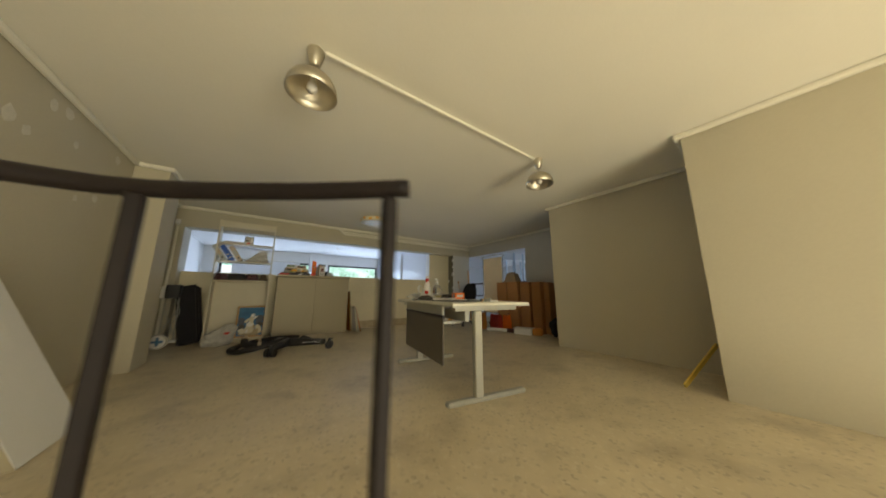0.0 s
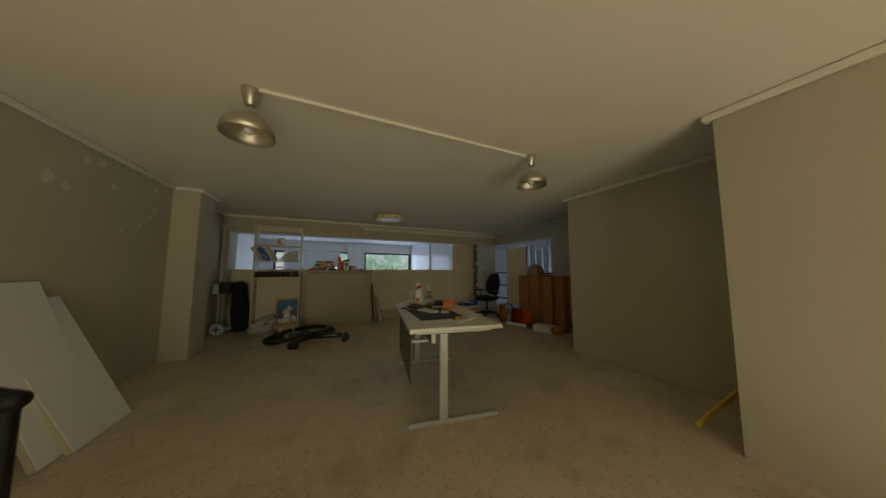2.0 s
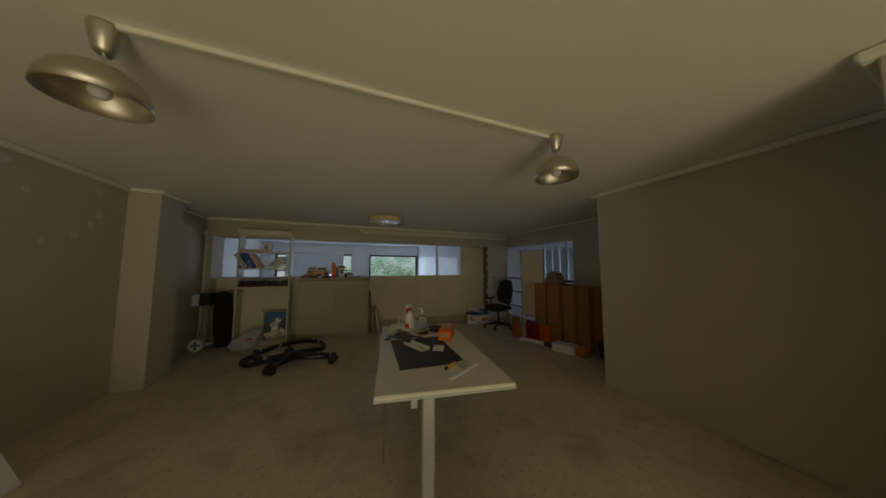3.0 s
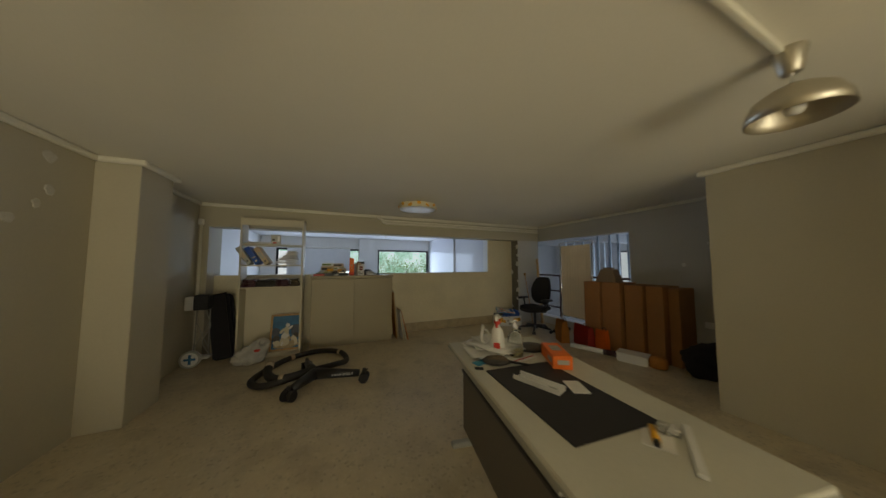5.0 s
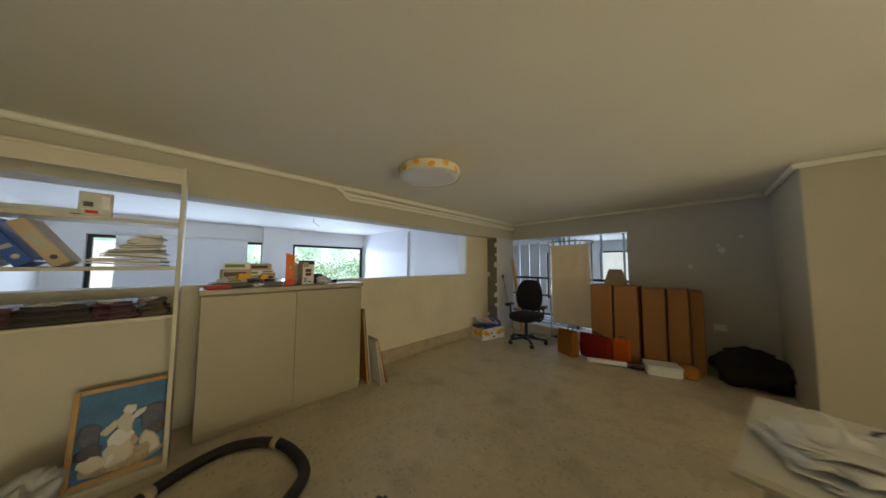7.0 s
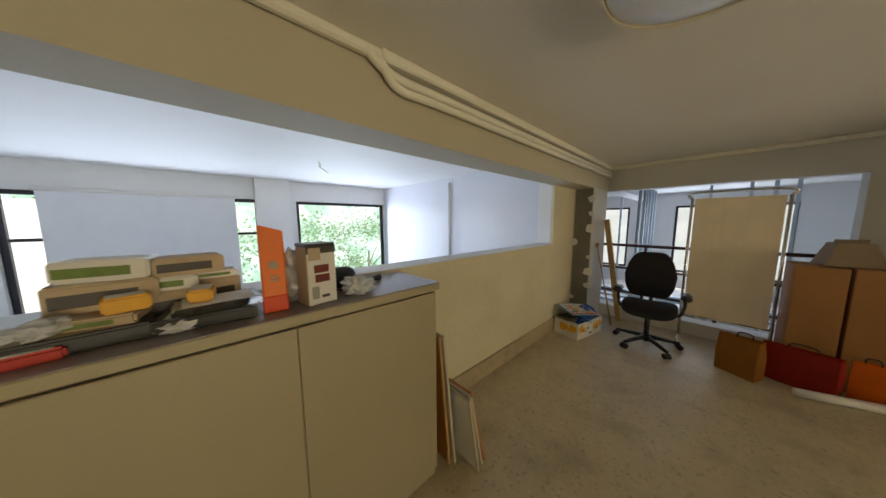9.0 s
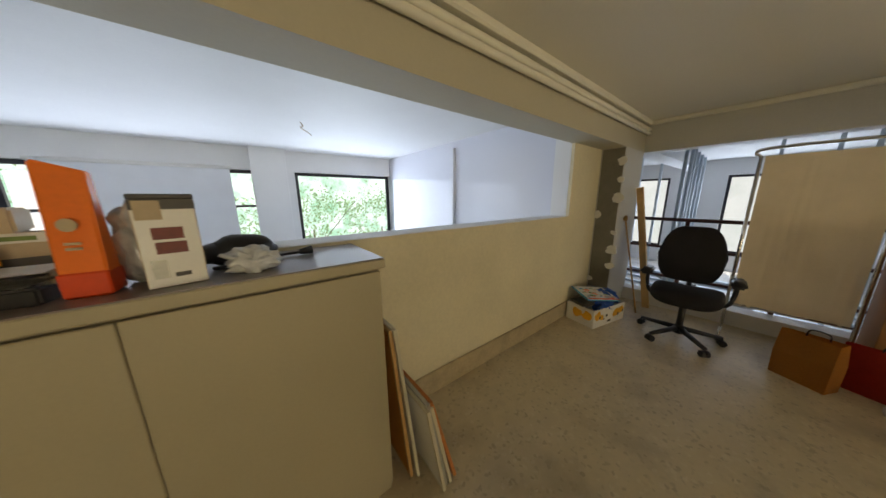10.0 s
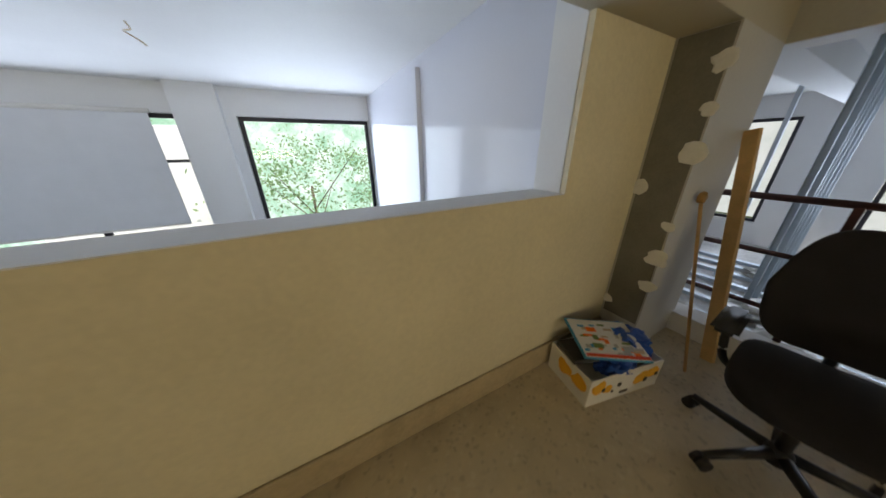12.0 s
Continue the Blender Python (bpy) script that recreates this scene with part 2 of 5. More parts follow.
def tube(points, r, seg=10, closed=False, samples=8):
    """A smooth tube through the points."""
    pts = [Vector(p) for p in points]
    n = len(pts)
    line = []
    for i in range(n if closed else n - 1):
        p0, p1 = pts[(i - 1) % n] if closed or i else pts[0], pts[i]
        p2, p3 = pts[(i + 1) % n], pts[(i + 2) % n] if closed or i + 2 < n else pts[-1]
        for k in range(samples):
            t = k / samples
            line.append(0.5 * (2 * p1 + (p2 - p0) * t + (2 * p0 - 5 * p1 + 4 * p2 - p3) * t * t + (3 * p1 - p0 - 3 * p2 + p3) * t ** 3))
    if not closed:
        line.append(pts[-1])
    bm = bmesh.new()
    rings = []
    m = len(line)
    for i, p in enumerate(line):
        d = (line[(i + 1) % m] - line[i - 1]) if closed or 0 < i < m - 1 else (line[min(i + 1, m - 1)] - line[max(i - 1, 0)])
        d = d.normalized() if d.length > 1e-6 else Vector((1, 0, 0))
        up = Vector((0, 0, 1)) if abs(d.z) < 0.95 else Vector((1, 0, 0))
        u = d.cross(up).normalized()
        v = u.cross(d)
        rings.append([bm.verts.new(p + r * (math.cos(2 * math.pi * k / seg) * u + math.sin(2 * math.pi * k / seg) * v)) for k in range(seg)])
    for i in range(m if closed else m - 1):
        a, b = rings[i], rings[(i + 1) % m]
        for k in range(seg):
            j = (k + 1) % seg
            bm.faces.new((a[k], a[j], b[j], b[k]))
    if not closed:
        bm.faces.new(rings[0])
        bm.faces.new(rings[-1])
    bmesh.ops.recalc_face_normals(bm, faces=bm.faces[:])
    return bm


def blob(sx, sy, sz, rough=0.2, seed=0, sub=3, freq=2.5, flat=True):
    """A soft lumpy body that rests on z = 0."""
    bm = bmesh.new()
    bmesh.ops.create_icosphere(bm, subdivisions=sub, radius=1)
    for v in bm.verts:
        k = 1 + rough * noise.noise(v.co * freq + Vector((seed * 7.1, 0, 0))) + rough * 0.5 * noise.noise(v.co * freq * 2.7 + Vector((0, seed * 3.3, 0)))
        c = v.co * k
        v.co = Vector((c.x * sx, c.y * sy, max(c.z, -0.75 if flat else -2) * sz + 0.75 * sz))
    return bm


def patch(r, seed, sx=1.0):
    """A thin uneven disc in the local xz plane."""
    bm = bmesh.new()
    ring = []
    for i in range(14):
        a = 2 * math.pi * i / 14
        k = r * (1 + 0.45 * noise.noise(Vector((math.cos(a) * 1.3, math.sin(a) * 1.3, seed * 2.7))))
        ring.append((k * math.cos(a) * sx, k * math.sin(a)))
    f = [bm.verts.new((x, 0, z)) for x, z in ring]
    g = [bm.verts.new((x * 0.8, -0.003, z * 0.8)) for x, z in ring]
    bm.faces.new(g)
    for i in range(14):
        j = (i + 1) % 14
        bm.faces.new((f[i], f[j], g[j], g[i]))
    bmesh.ops.recalc_face_normals(bm, faces=bm.faces[:])
    return bm


# ---- structure: the upper room ----
H = 2.24
XL, XE, YW, YP, YB = 0.46, 6.82, 8.07, 8.31, -2.0
ZO, ZP = 1.895, 1.16   # head of the openings, top of the parapet

b = box(XL - 0.2, 2.62, -0.25, XE + 0.1, YP + 0.2, 0)
box(2.55, 1.5, -0.25, 4.9, 2.62, 0, bm=b)
structure("floor", b, FLOOR, "worn beige speckled terrazzo floor with dark stains", "floor")
b = box(XL - 0.2, YB - 0.2, H, XE + 0.2, YW, H + 0.2)
structure("ceiling", b, CEIL, "plain off-white painted plaster ceiling", "ceiling")
structure("wall_west", box(XL - 0.2, YB - 0.2, -2.6, XL, YP + 0.2, H), WALL, "beige painted wall with filler spots", "wall")
structure("pier_west", box(XL, 6.39, 0, 0.74, 6.84, H, 0.004), WALL, "beige painted pier on the side wall", "pier")
structure("beam_north", box(XL, YW, ZO, XE, YP + 0.03, H), WALL, "beige painted beam over the long opening", "beam")
b = box(0.58, YP, 0, 5.535, YP + 0.2, ZP)
box(5.535, YP, 0, 6.2, YP + 0.03, ZO, bm=b)
box(5.535, YP + 0.03, 0, 6.2, YP + 0.2, ZP, bm=b)
structure("parapet", b, CREAM, "cream painted parapet and wall beside the long opening", "parapet")
structure("parapet_sill", box(0.58, YP + 0.004, ZP, 5.532, YP + 0.203, ZP + 0.004), WHITE, "thin white painted top of the parapet", "sill")
structure("wall_north_infill_back", box(5.532, YP + 0.032, ZP, 6.2, YP + 0.204, H), WHITE, "white painted reveal beside the opening", "wall")
structure("jamb_west", box(XL, YW, 0, 0.58, YP + 0.2, ZO), WALL, "beige painted jamb of the long opening", "jamb")
structure("pillar_north_back", box(6.2, YP + 0.03, ZO, XE, YP + 0.2, H), WALLG, "pillar head with cool daylight put into its grey", "pillar")
structure("jamb_west_head", box(XL, YP + 0.03, ZO, 0.58, YP + 0.2, H), WALL, "beige painted jamb head", "jamb")
structure("pillar_north", box(6.2, YW, 0, XE, YP + 0.2, ZO), WALLG, "corner pillar with fresh filler, cool daylight put into its grey", "pillar")
structure("beam_east", box(XE, 4.6, ZO, XE + 0.2, YP + 0.2, H), WALLG, "beam over the side opening, cool daylight put into its grey", "beam")
# Thin white sheet; paints in the light that the lintel gets from below.
structure("lintel_soffit", box(XE + 0.004, 6.024, ZO - 0.006, XE + 0.196, YP + 0.196, ZO - 0.001), WHITE, "underside of the side opening, light from below put in as white", "soffit")
structure("wall_east", box(XE, 4.4, -0.6, XE + 0.2, 6.02, ZO), WALLG, "wall with filler spots and a socket, cool daylight put into its grey", "wall")
structure("upstand_east", box(XE - 0.04, 6.02, -0.6, XE + 0.16, YP + 0.2, 0.16, 0.005), WHITE, "low white painted kerb under the railing", "kerb")
structure("wall_block", box(5.6, 2.5, 0, XE, 4.61, H, 0.004), WALL, "beige painted wall block", "wall")
structure("pier_east", box(4.757, YB, -2.6, 5.6, 2.77, H, 0.004), WALL, "beige painted pier wall beside the stair head", "pier")
# Unseen wall; the tall opening is assumed, to go with the added warm lamp.
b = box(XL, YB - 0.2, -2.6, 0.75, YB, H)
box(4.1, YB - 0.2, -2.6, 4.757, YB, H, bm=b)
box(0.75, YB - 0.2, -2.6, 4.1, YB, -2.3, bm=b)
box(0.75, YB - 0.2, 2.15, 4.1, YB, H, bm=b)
structure("wall_south", b, WALL, "beige wall out of view, with an assumed opening behind the warm lamp", "wall")

# cornices
for nm, a in (
    ("west", (XL, YB, XL + 0.045, 6.39)), ("pier_front", (XL, 6.345, 0.785, 6.39)), ("pier_side", (0.74, 6.39, 0.785, 6.84)),
    ("pier_back", (XL, 6.84, 0.785, 6.885)), ("west_recess", (XL, 6.885, XL + 0.045, YW - 0.045)), ("north", (XL, YW - 0.045, 3.05, YW)),
    ("east", (XE - 0.045, 4.655, XE, YW - 0.05)), ("block_end", (5.6, 4.61, XE, 4.655)), ("block_side", (5.555, 2.815, 5.6, 4.655)),
    ("pier_east_side", (4.712, YB, 4.757, 2.815)), ("pier_east_end", (4.757, 2.77, 5.6, 2.815)),
):
    structure("cornice_" + nm, box(a[0], a[1], H - 0.05, a[2], a[3], H - 0.002, 0.012), TRIM, "thin off-white plaster cornice at the ceiling", "cornice")
structure("trim_pipe_cover", box(3.02, YW - 0.06, H - 0.055, XE - 0.05, YW, H - 0.002, 0.01), TRIM, "off-white box trim over the pipes", "trim")

# skirtings
for nm, a in (("north", (3.26, YP - 0.018, 6.2, YP)), ("pillar", (6.182, YW, 6.2, YP - 0.02))):
    structure("baseboard_" + nm, box(a[0], a[1], 0.0, a[2], a[3], 0.17 if nm == "north" else 0.09, 0.004), SKIRT if nm == "north" else WALLG, "stone skirting along the wall foot", "baseboard")

# fresh cement strip on the pillar's inner face and filler dabs
strip = thing("cement_strip", 6.2, 8.19, 0.25, 0, "dark grey fresh cement strip on the pillar", "wall repair")
part("cement", box(-0.006, -0.112, 0, 0.0, 0.105, 1.64, 0.002), CONC, strip)
for i in range(8):
    p = part("filler_dab", patch(0.03 + 0.012 * (i % 3), i + 3, 1.2), SPACKLE, strip, "white filler dab")
    p.matrix_basis = pose(-0.007, (-0.105 if i % 4 else 0.095), 0.1 + i * 0.2, 0, 0, -90)
for i, (y, z, r) in enumerate([(5.02, 1.55, 0.035), (5.05, 1.62, 0.02), (5.32, 1.33, 0.025), (4.85, 1.72, 0.018)]):
    p = tagged(link_mesh("filler_spot", patch(r, i), SPACKLE), "white filler spot on the grey wall", "wall repair", "filler spots")
    p.matrix_world = pose(XE, y, z, 0, 0, -90)
for i, (y, z, r) in enumerate([(6.07, 1.86, 0.035), (6.0, 1.75, 0.03), (5.85, 1.63, 0.04), (6.05, 2.10, 0.045), (4.86, 1.84, 0.05), (5.0, 1.81, 0.035), (5.14, 2.08, 0.04), (5.30, 2.12, 0.045), (5.45, 1.94, 0.03), (5.6, 1.55, 0.025), (4.55, 1.6, 0.03)]):
    p = tagged(link_mesh("filler_spot", patch(r, i + 9), OLDFILL), "pale filler spot on the beige wall", "wall repair", "filler spots")
    p.matrix_world = pose(XL, y, z, 0, 0, 90)
s = thing("wall_socket", XE, 5.08, 0.54, 0, "white double wall socket", "socket")
part("plate", box(-0.012, -0.06, -0.04, 0, 0.06, 0.04, 0.004), PLASTIC, s)
part("outlet", rod((-0.014, -0.028, 0), (-0.009, -0.028, 0), 0.02), WHITE, s)
part("outlet", rod((-0.014, 0.028, 0), (-0.009, 0.028, 0), 0.02), WHITE, s)
s = thing("alarm_sensor", 0.50, YW - 0.03, 1.95, 0, "small white alarm sensor in the corner", "sensor")
part("housing", box(-0.03, -0.03, -0.045, 0.03, 0.03, 0.045, 0.012), PLASTIC, s)
part("lens", box(-0.02, -0.036, -0.03, 0.02, -0.03, 0.01, 0.003), WHITE, s)
structure("conduit_corner", rod((0.50, YW - 0.02, 0.0), (0.50, YW - 0.02, 1.9), 0.018), TRIM, "painted pipe in the wall corner", "pipe", True)

# ---- stair that the walk comes up ----
for i in range(7):
    structure("stair_step_%d" % (i + 1), box(2.29 - 0.26 * i, 1.45, -0.18 * (i + 1) - 0.18, 2.55 - 0.26 * i, 2.62, -0.18 * (i + 1), 0.006), FLOOR, "terrazzo stair tread below the floor edge", "stair step")
structure("stair_soffit", box(XL, YB, -2.7, 4.757, 2.62, -2.6), FLOOR, "terrazzo floor under the stair", "floor")
structure("stairwell_wall", box(XL, 2.62, -2.6, 4.757, 2.72, -0.25), WALL, "beige wall under the floor edge", "wall")

rail = thing("stair_railing", 1.936, 2.684, 0, 0, "black iron railing with a flat handrail at the stair head", "railing")
part("post", box(-0.010, -0.010, 0, 0.010, 0.010, 0.945, 0.003), IRON, rail)
part("post", box(-0.316, 0.186, 0, -0.296, 0.206, 0.945, 0.003), IRON, rail)
b = tube([(0.022, -0.018, 0.96), (-0.12, 0.085, 0.956), (-0.30, 0.195, 0.955), (-0.45, 0.22, 0.955), (-0.9, 0.22, 0.955), (-1.45, 0.22, 0.955)], 0.0135, seg=10)
part("handrail", b, IRON, rail, smooth=True)
part("post", box(-1.4, 0.207, 0, -1.374, 0.233, 0.945, 0.003), IRON, rail)

# ---- back room behind the long opening ----
YN = 12.62
structure("floor_back", box(0.1, YP + 0.2, -0.75, 5.6, YN + 0.2, -0.6), FLOOR2, "dusty grey floor of the lower back room", "floor")
structure("ceiling_back", box(0.1, YP + 0.03, H, 5.6, YN + 0.2, H + 0.2), WHITE, "white ceiling of the back room", "ceiling")
structure("wall_back_west", box(-0.1, YP + 0.2, -0.6, 0.1, YN + 0.2, H), WHITE, "white side wall of the back room", "wall")
structure("partition", box(5.6, YP + 0.2, -0.6, 5.72, YN + 0.2, H), GLOSSY, "glossy white partition with faint reflections", "wall")
structure("partition_mullion", box(5.55, 10.22, -0.6, 5.6, 10.32, 2.14, 0.004), GLOSSY, "white upright post on the partition", "mullion")
b = box(0.1, YN, -0.6, 0.5, YN + 0.25, H)
box(3.04, YN, -0.6, 3.64, YN + 0.25, H, bm=b)
box(5.595, YN, -0.6, 5.6, YN + 0.25, H, bm=b)
box(0.5, YN, -0.6, 3.04, YN + 0.25, 0.2, bm=b)
box(3.64, YN, -0.6, 5.595, YN + 0.25, 0.14, bm=b)
box(0.5, YN, 1.87, 3.04, YN + 0.25, H, bm=b)
box(3.64, YN, 1.865, 5.595, YN + 0.25, H, bm=b)
structure("wall_back_north", b, WHITE, "white outer wall with two dark framed windows", "wall")
structure("pilaster_back", box(2.98, YN - 0.15, -0.6, 3.5, YN, H, 0.004), WHITE, "white pilaster between the windows", "pilaster")


def window(name, x0, x1, z0, z1, y, uprights=(), rails=()):
    w = tagged(new(name), "dark aluminium framed window with clear glass", "window", kind="structure")
    w.matrix_world = pose(0, y, 0)
    f = 0.055
    part("window_frame", box(x0, -0.03, z0, x1, 0.03, z0 + f, 0.004), ALU, w)
    part("window_frame", box(x0, -0.03, z1 - f, x1, 0.03, z1, 0.004), ALU, w)
    part("window_frame", box(x0, -0.032, z0 + f, x0 + f, 0.032, z1 - f, 0.004), ALU, w)
    part("window_frame", box(x1 - f, -0.032, z0 + f, x1, 0.032, z1 - f, 0.004), ALU, w)
    for u in uprights:
        part("window_mullion", box(u - 0.035, -0.028, z0 + f, u + 0.035, 0.028, z1 - f, 0.004), ALU, w)
    for z in rails:
        part("window_transom", box(x0 + f, -0.02, z - 0.02, x1 - f, 0.02, z + 0.02, 0.003), ALU, w)
    g = part("pane", box(x0 + f, -0.004, z0 + f, x1 - f, 0.004, z1 - f), GLASS, w)
    g.visible_shadow = False
    return w


window("window_1", 3.645, 5.59, 0.145, 1.862, YN + 0.10)
window("window_2", 0.505, 3.035, 0.205, 1.866, YN + 0.10, (1.75,), (1.25,))
bl = thing("roller_blind", 1.76, YN - 0.02, 0, 0, "pale grey roller blind pulled nearly down over the window", "blind")
part("fabric", box(-0.94, -0.004, 0.36, 0.94, 0.0, 1.86), BLIND, bl)
part("roller", rod((-0.96, 0.0, 1.885), (0.96, 0.0, 1.885), 0.028, seg=16), PLASTIC, bl, "white roller tube", True)
part("bottom_bar", box(-0.94, -0.012, 0.335, 0.94, 0.006, 0.362, 0.004), PLASTIC, bl)
b = tube([(3.47, 10.50, H), (3.49, 10.48, H - 0.05), (3.46, 10.46, H - 0.07), (3.53, 10.44, H - 0.12), (3.56, 10.43, H - 0.15)], 0.005, seg=6)
tagged(link_mesh("ceiling_wire", b, CARDL, True), "loose wire ends hanging from a ceiling outlet", "wire")

# ---- side room behind the railing ----
structure("floor_side", box(XE + 0.16, 4.4, -0.7, 12.6, YN + 0.2, -0.55), FLOOR2, "dusty floor of the side room under works", "floor")
structure("ceiling_side", box(XE + 0.2, 4.4, H, 12.6, YN + 0.2, H + 0.2), WHITE, "white ceiling of the side room", "ceiling")
structure("wall_side_south", box(XE + 0.2, 4.2, -0.6, 12.6, 4.4, H), WHITE, "white end wall of the side room", "wall")
structure("wall_side_north", box(5.72, YN, -0.6, 12.6, YN + 0.2, H), WHITE, "white end wall of the side room", "wall")
b = box(12.4, 4.4, -0.6, 12.6, 5.6, H)
for y0, y1 in ((7.72, 8.80), (9.68, YN)):
    box(12.4, y0, -0.6, 12.6, y1, H, bm=b)
for y0, y1 in ((5.6, 7.72), (8.80, 9.68)):
    box(12.4, y0, -0.6, 12.6, y1, -0.1, bm=b)
    box(12.4, y0, 1.86, 12.6, y1, H, bm=b)
structure("wall_side_east", b, WHITE, "white outer wall with dark framed windows", "wall")
for i, (y0, y1) in enumerate(((5.6, 7.72), (8.80, 9.68))):
    w = window("window_%d" % (i + 3), y0 + 0.005, y1 - 0.005, -0.095, 1.855, 0)
    w.matrix_world = pose(12.48, 0, 0, 0, 0, 90)
structure("beam_side", box(XE + 0.2, 8.15, 2.0, 12.4, 8.45, H), WHITE, "white ceiling beam", "beam")

r = thing("balustrade", 6.98, 6.02, 0.16, 0, "dark red painted steel railing across the side opening", "railing")
for z in (0.20, 0.57, 0.92):
    part("rail", rod((0, 0.0, z), (0, 2.45, z), 0.017 if z < 0.9 else 0.021, seg=10), REDIRON, r, smooth=True)
for y in (0.06, 0.82, 1.56, 2.36):
    part("post", box(-0.018, y - 0.018, 0, 0.018, y + 0.018, 0.91, 0.003), REDIRON, r)


def stud():
    t = tagged(new("metal_stud"), "bare galvanised drywall stud from floor to ceiling", "stud", "bare drywall studs")
    part("web", box(-0.025, -0.002, 0, 0.025, 0.002, 2.79), ZINC, t)
    part("flange", box(-0.027, 0.002, 0, -0.025, 0.04, 2.79), ZINC, t)
    part("flange", box(0.025, 0.002, 0, 0.027, 0.04, 2.79), ZINC, t)
    return t


first = stud()
first.matrix_world = pose(8.9, 8.0, -0.55, 0, 0, 90)
for x, y, rz in [(9.4, 8.0, 90), (9.8, 8.02, 90), (10.3, 8.04, 90), (10.9, 8.06, 90), (11.5, 8.08, 90), (9.9, 8.5, 0), (9.9, 8.85, 0), (9.9, 9.2, 0), (9.9, 9.55, 0), (9.9, 9.9, 0), (9.6, 7.0, 0), (9.6, 6.5, 0), (9.6, 6.0, 0), (8.9, 6.3, 0)]:
    copy_thing(first, pose(x, y, -0.55, 0, 0, rz))
for i in range(9):
    d = thing("floor_batten", 7.55 + 0.42 * i, 5.0 + 0.1 * (i % 3), -0.55, 0.6 * (i % 3) - 0.6, "pale galvanised floor batten lying in a row", "batten", "battens on the side room floor")
    part("batten", box(-0.05, 0, 0, 0.05, 5.2, 0.05, 0.004), ZINC, d)
for i, (x, y, rz) in enumerate([(8.0, 8.4, 20), (8.9, 7.9, -15), (9.4, 7.2, 40), (8.2, 7.6, 5), (10.2, 8.0, 70), (7.7, 7.0, 10)]):
    d = thing("rubble_sack", x, y, -0.55, rz, "crumpled grey plastic sheet on the dusty floor", "sheeting", "crumpled sheets")
    part("sheet", blob(0.35, 0.22, 0.1, 0.5, i + 20, 3, 3), BAGP, d)

# ---- ground and trees outside ----
structure("garden_wall", box(-0.5, 15.4, -3.0, 2.45, 15.6, 1.9, 0.02), STUCCO, "sunlit white garden wall outside the window", "wall")
structure("ground", box(-150, -150, -3.1, 150, 170, -3.0), GRASS, "green garden ground outside", "ground")


def tree(x, y, z, h, rad, seed):
    rng = np.random.default_rng(seed)
    t = thing("tree", x, y, z, 0, "leafy green tree close to the window", "tree", "garden trees")
    part("trunk", rod((0, 0, 0), (0.1, 0, h * 0.6), 0.08, 0.03), BARK, t, smooth=True)
    for i in range(4):
        a = i * 1.6 + seed
        part("limb", rod((0.08, 0, h * (0.35 + 0.04 * i)), (rad * 0.75 * math.cos(a), rad * 0.75 * math.sin(a), h * (0.6 + 0.06 * i)), 0.022, 0.006, 6), BARK, t)
    cl = rng.normal(0, 1, (17, 3))
    cl = cl / np.linalg.norm(cl, axis=1)[:, None] * rng.uniform(0.35, 1.0, (17, 1)) * np.array([rad, rad, h * 0.42]) + np.array([0, 0, h * 0.62])
    verts, faces = [], []
    for c in cl:
        for _ in range(130):
            p = c + rng.normal(0, 0.30, 3)
            u = rng.normal(0, 1, 3)
            u /= np.linalg.norm(u)
            w = np.cross(u, rng.normal(0, 1, 3))
            w /= np.linalg.norm(w)
            s = rng.uniform(0.03, 0.075)
            k = len(verts)
            verts += [tuple(p - u * s), tuple(p + w * s * 0.45), tuple(p + u * s), tuple(p - w * s * 0.45)]
            faces.append((k, k + 1, k + 2, k + 3))
    me = bpy.data.meshes.new("crown")
    me.from_pydata(verts, [], faces)
    me.materials.append(LEAF)
    o = new("crown", me)
    o.parent = t
    return t


tree(4.4, 16.2, -3.0, 5.6, 2.1, 1)
tree(7.4, 17.5, -3.0, 5.2, 2.0, 2)
tree(1.2, 17.8, -3.0, 5.0, 1.9, 3)
tree(-1.6, 19.5, -3.0, 5.6, 2.2, 5)


# Emissive noise material for backdrop planes; the outdoor brightness is in its colour.
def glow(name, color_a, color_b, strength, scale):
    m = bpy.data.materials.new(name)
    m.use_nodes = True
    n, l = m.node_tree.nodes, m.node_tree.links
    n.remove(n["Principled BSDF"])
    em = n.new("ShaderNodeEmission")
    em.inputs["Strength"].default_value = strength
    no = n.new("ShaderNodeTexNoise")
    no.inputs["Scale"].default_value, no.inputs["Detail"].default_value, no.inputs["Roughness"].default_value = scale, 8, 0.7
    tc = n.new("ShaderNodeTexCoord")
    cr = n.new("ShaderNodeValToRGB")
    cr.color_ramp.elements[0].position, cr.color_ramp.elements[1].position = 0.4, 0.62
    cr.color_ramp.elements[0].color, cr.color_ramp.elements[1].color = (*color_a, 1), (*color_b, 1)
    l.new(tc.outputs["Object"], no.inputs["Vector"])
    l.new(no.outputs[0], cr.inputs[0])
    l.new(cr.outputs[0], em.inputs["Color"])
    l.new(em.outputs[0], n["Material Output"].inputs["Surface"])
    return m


# Glowing planes added outside the windows, in place of lit garden and sky.
GARDEN = glow("garden_backdrop_glow", (0.36, 0.62, 0.44), (0.84, 1.0, 0.90), 1.25, 0.9)
PALE = glow("pale_backdrop_glow", (0.80, 0.85, 0.80), (0.95, 0.97, 0.93), 0.75, 0.4)
structure("backdrop_north", box(-30, 26, -3, 40, 26.1, 14), GARDEN, "glowing mottled green backdrop in place of the sunlit garden", "backdrop")
structure("backdrop_east", box(30, -20, -3, 30.1, 24, 14), PALE, "glowing off-white backdrop in place of the bright outdoors", "backdrop")


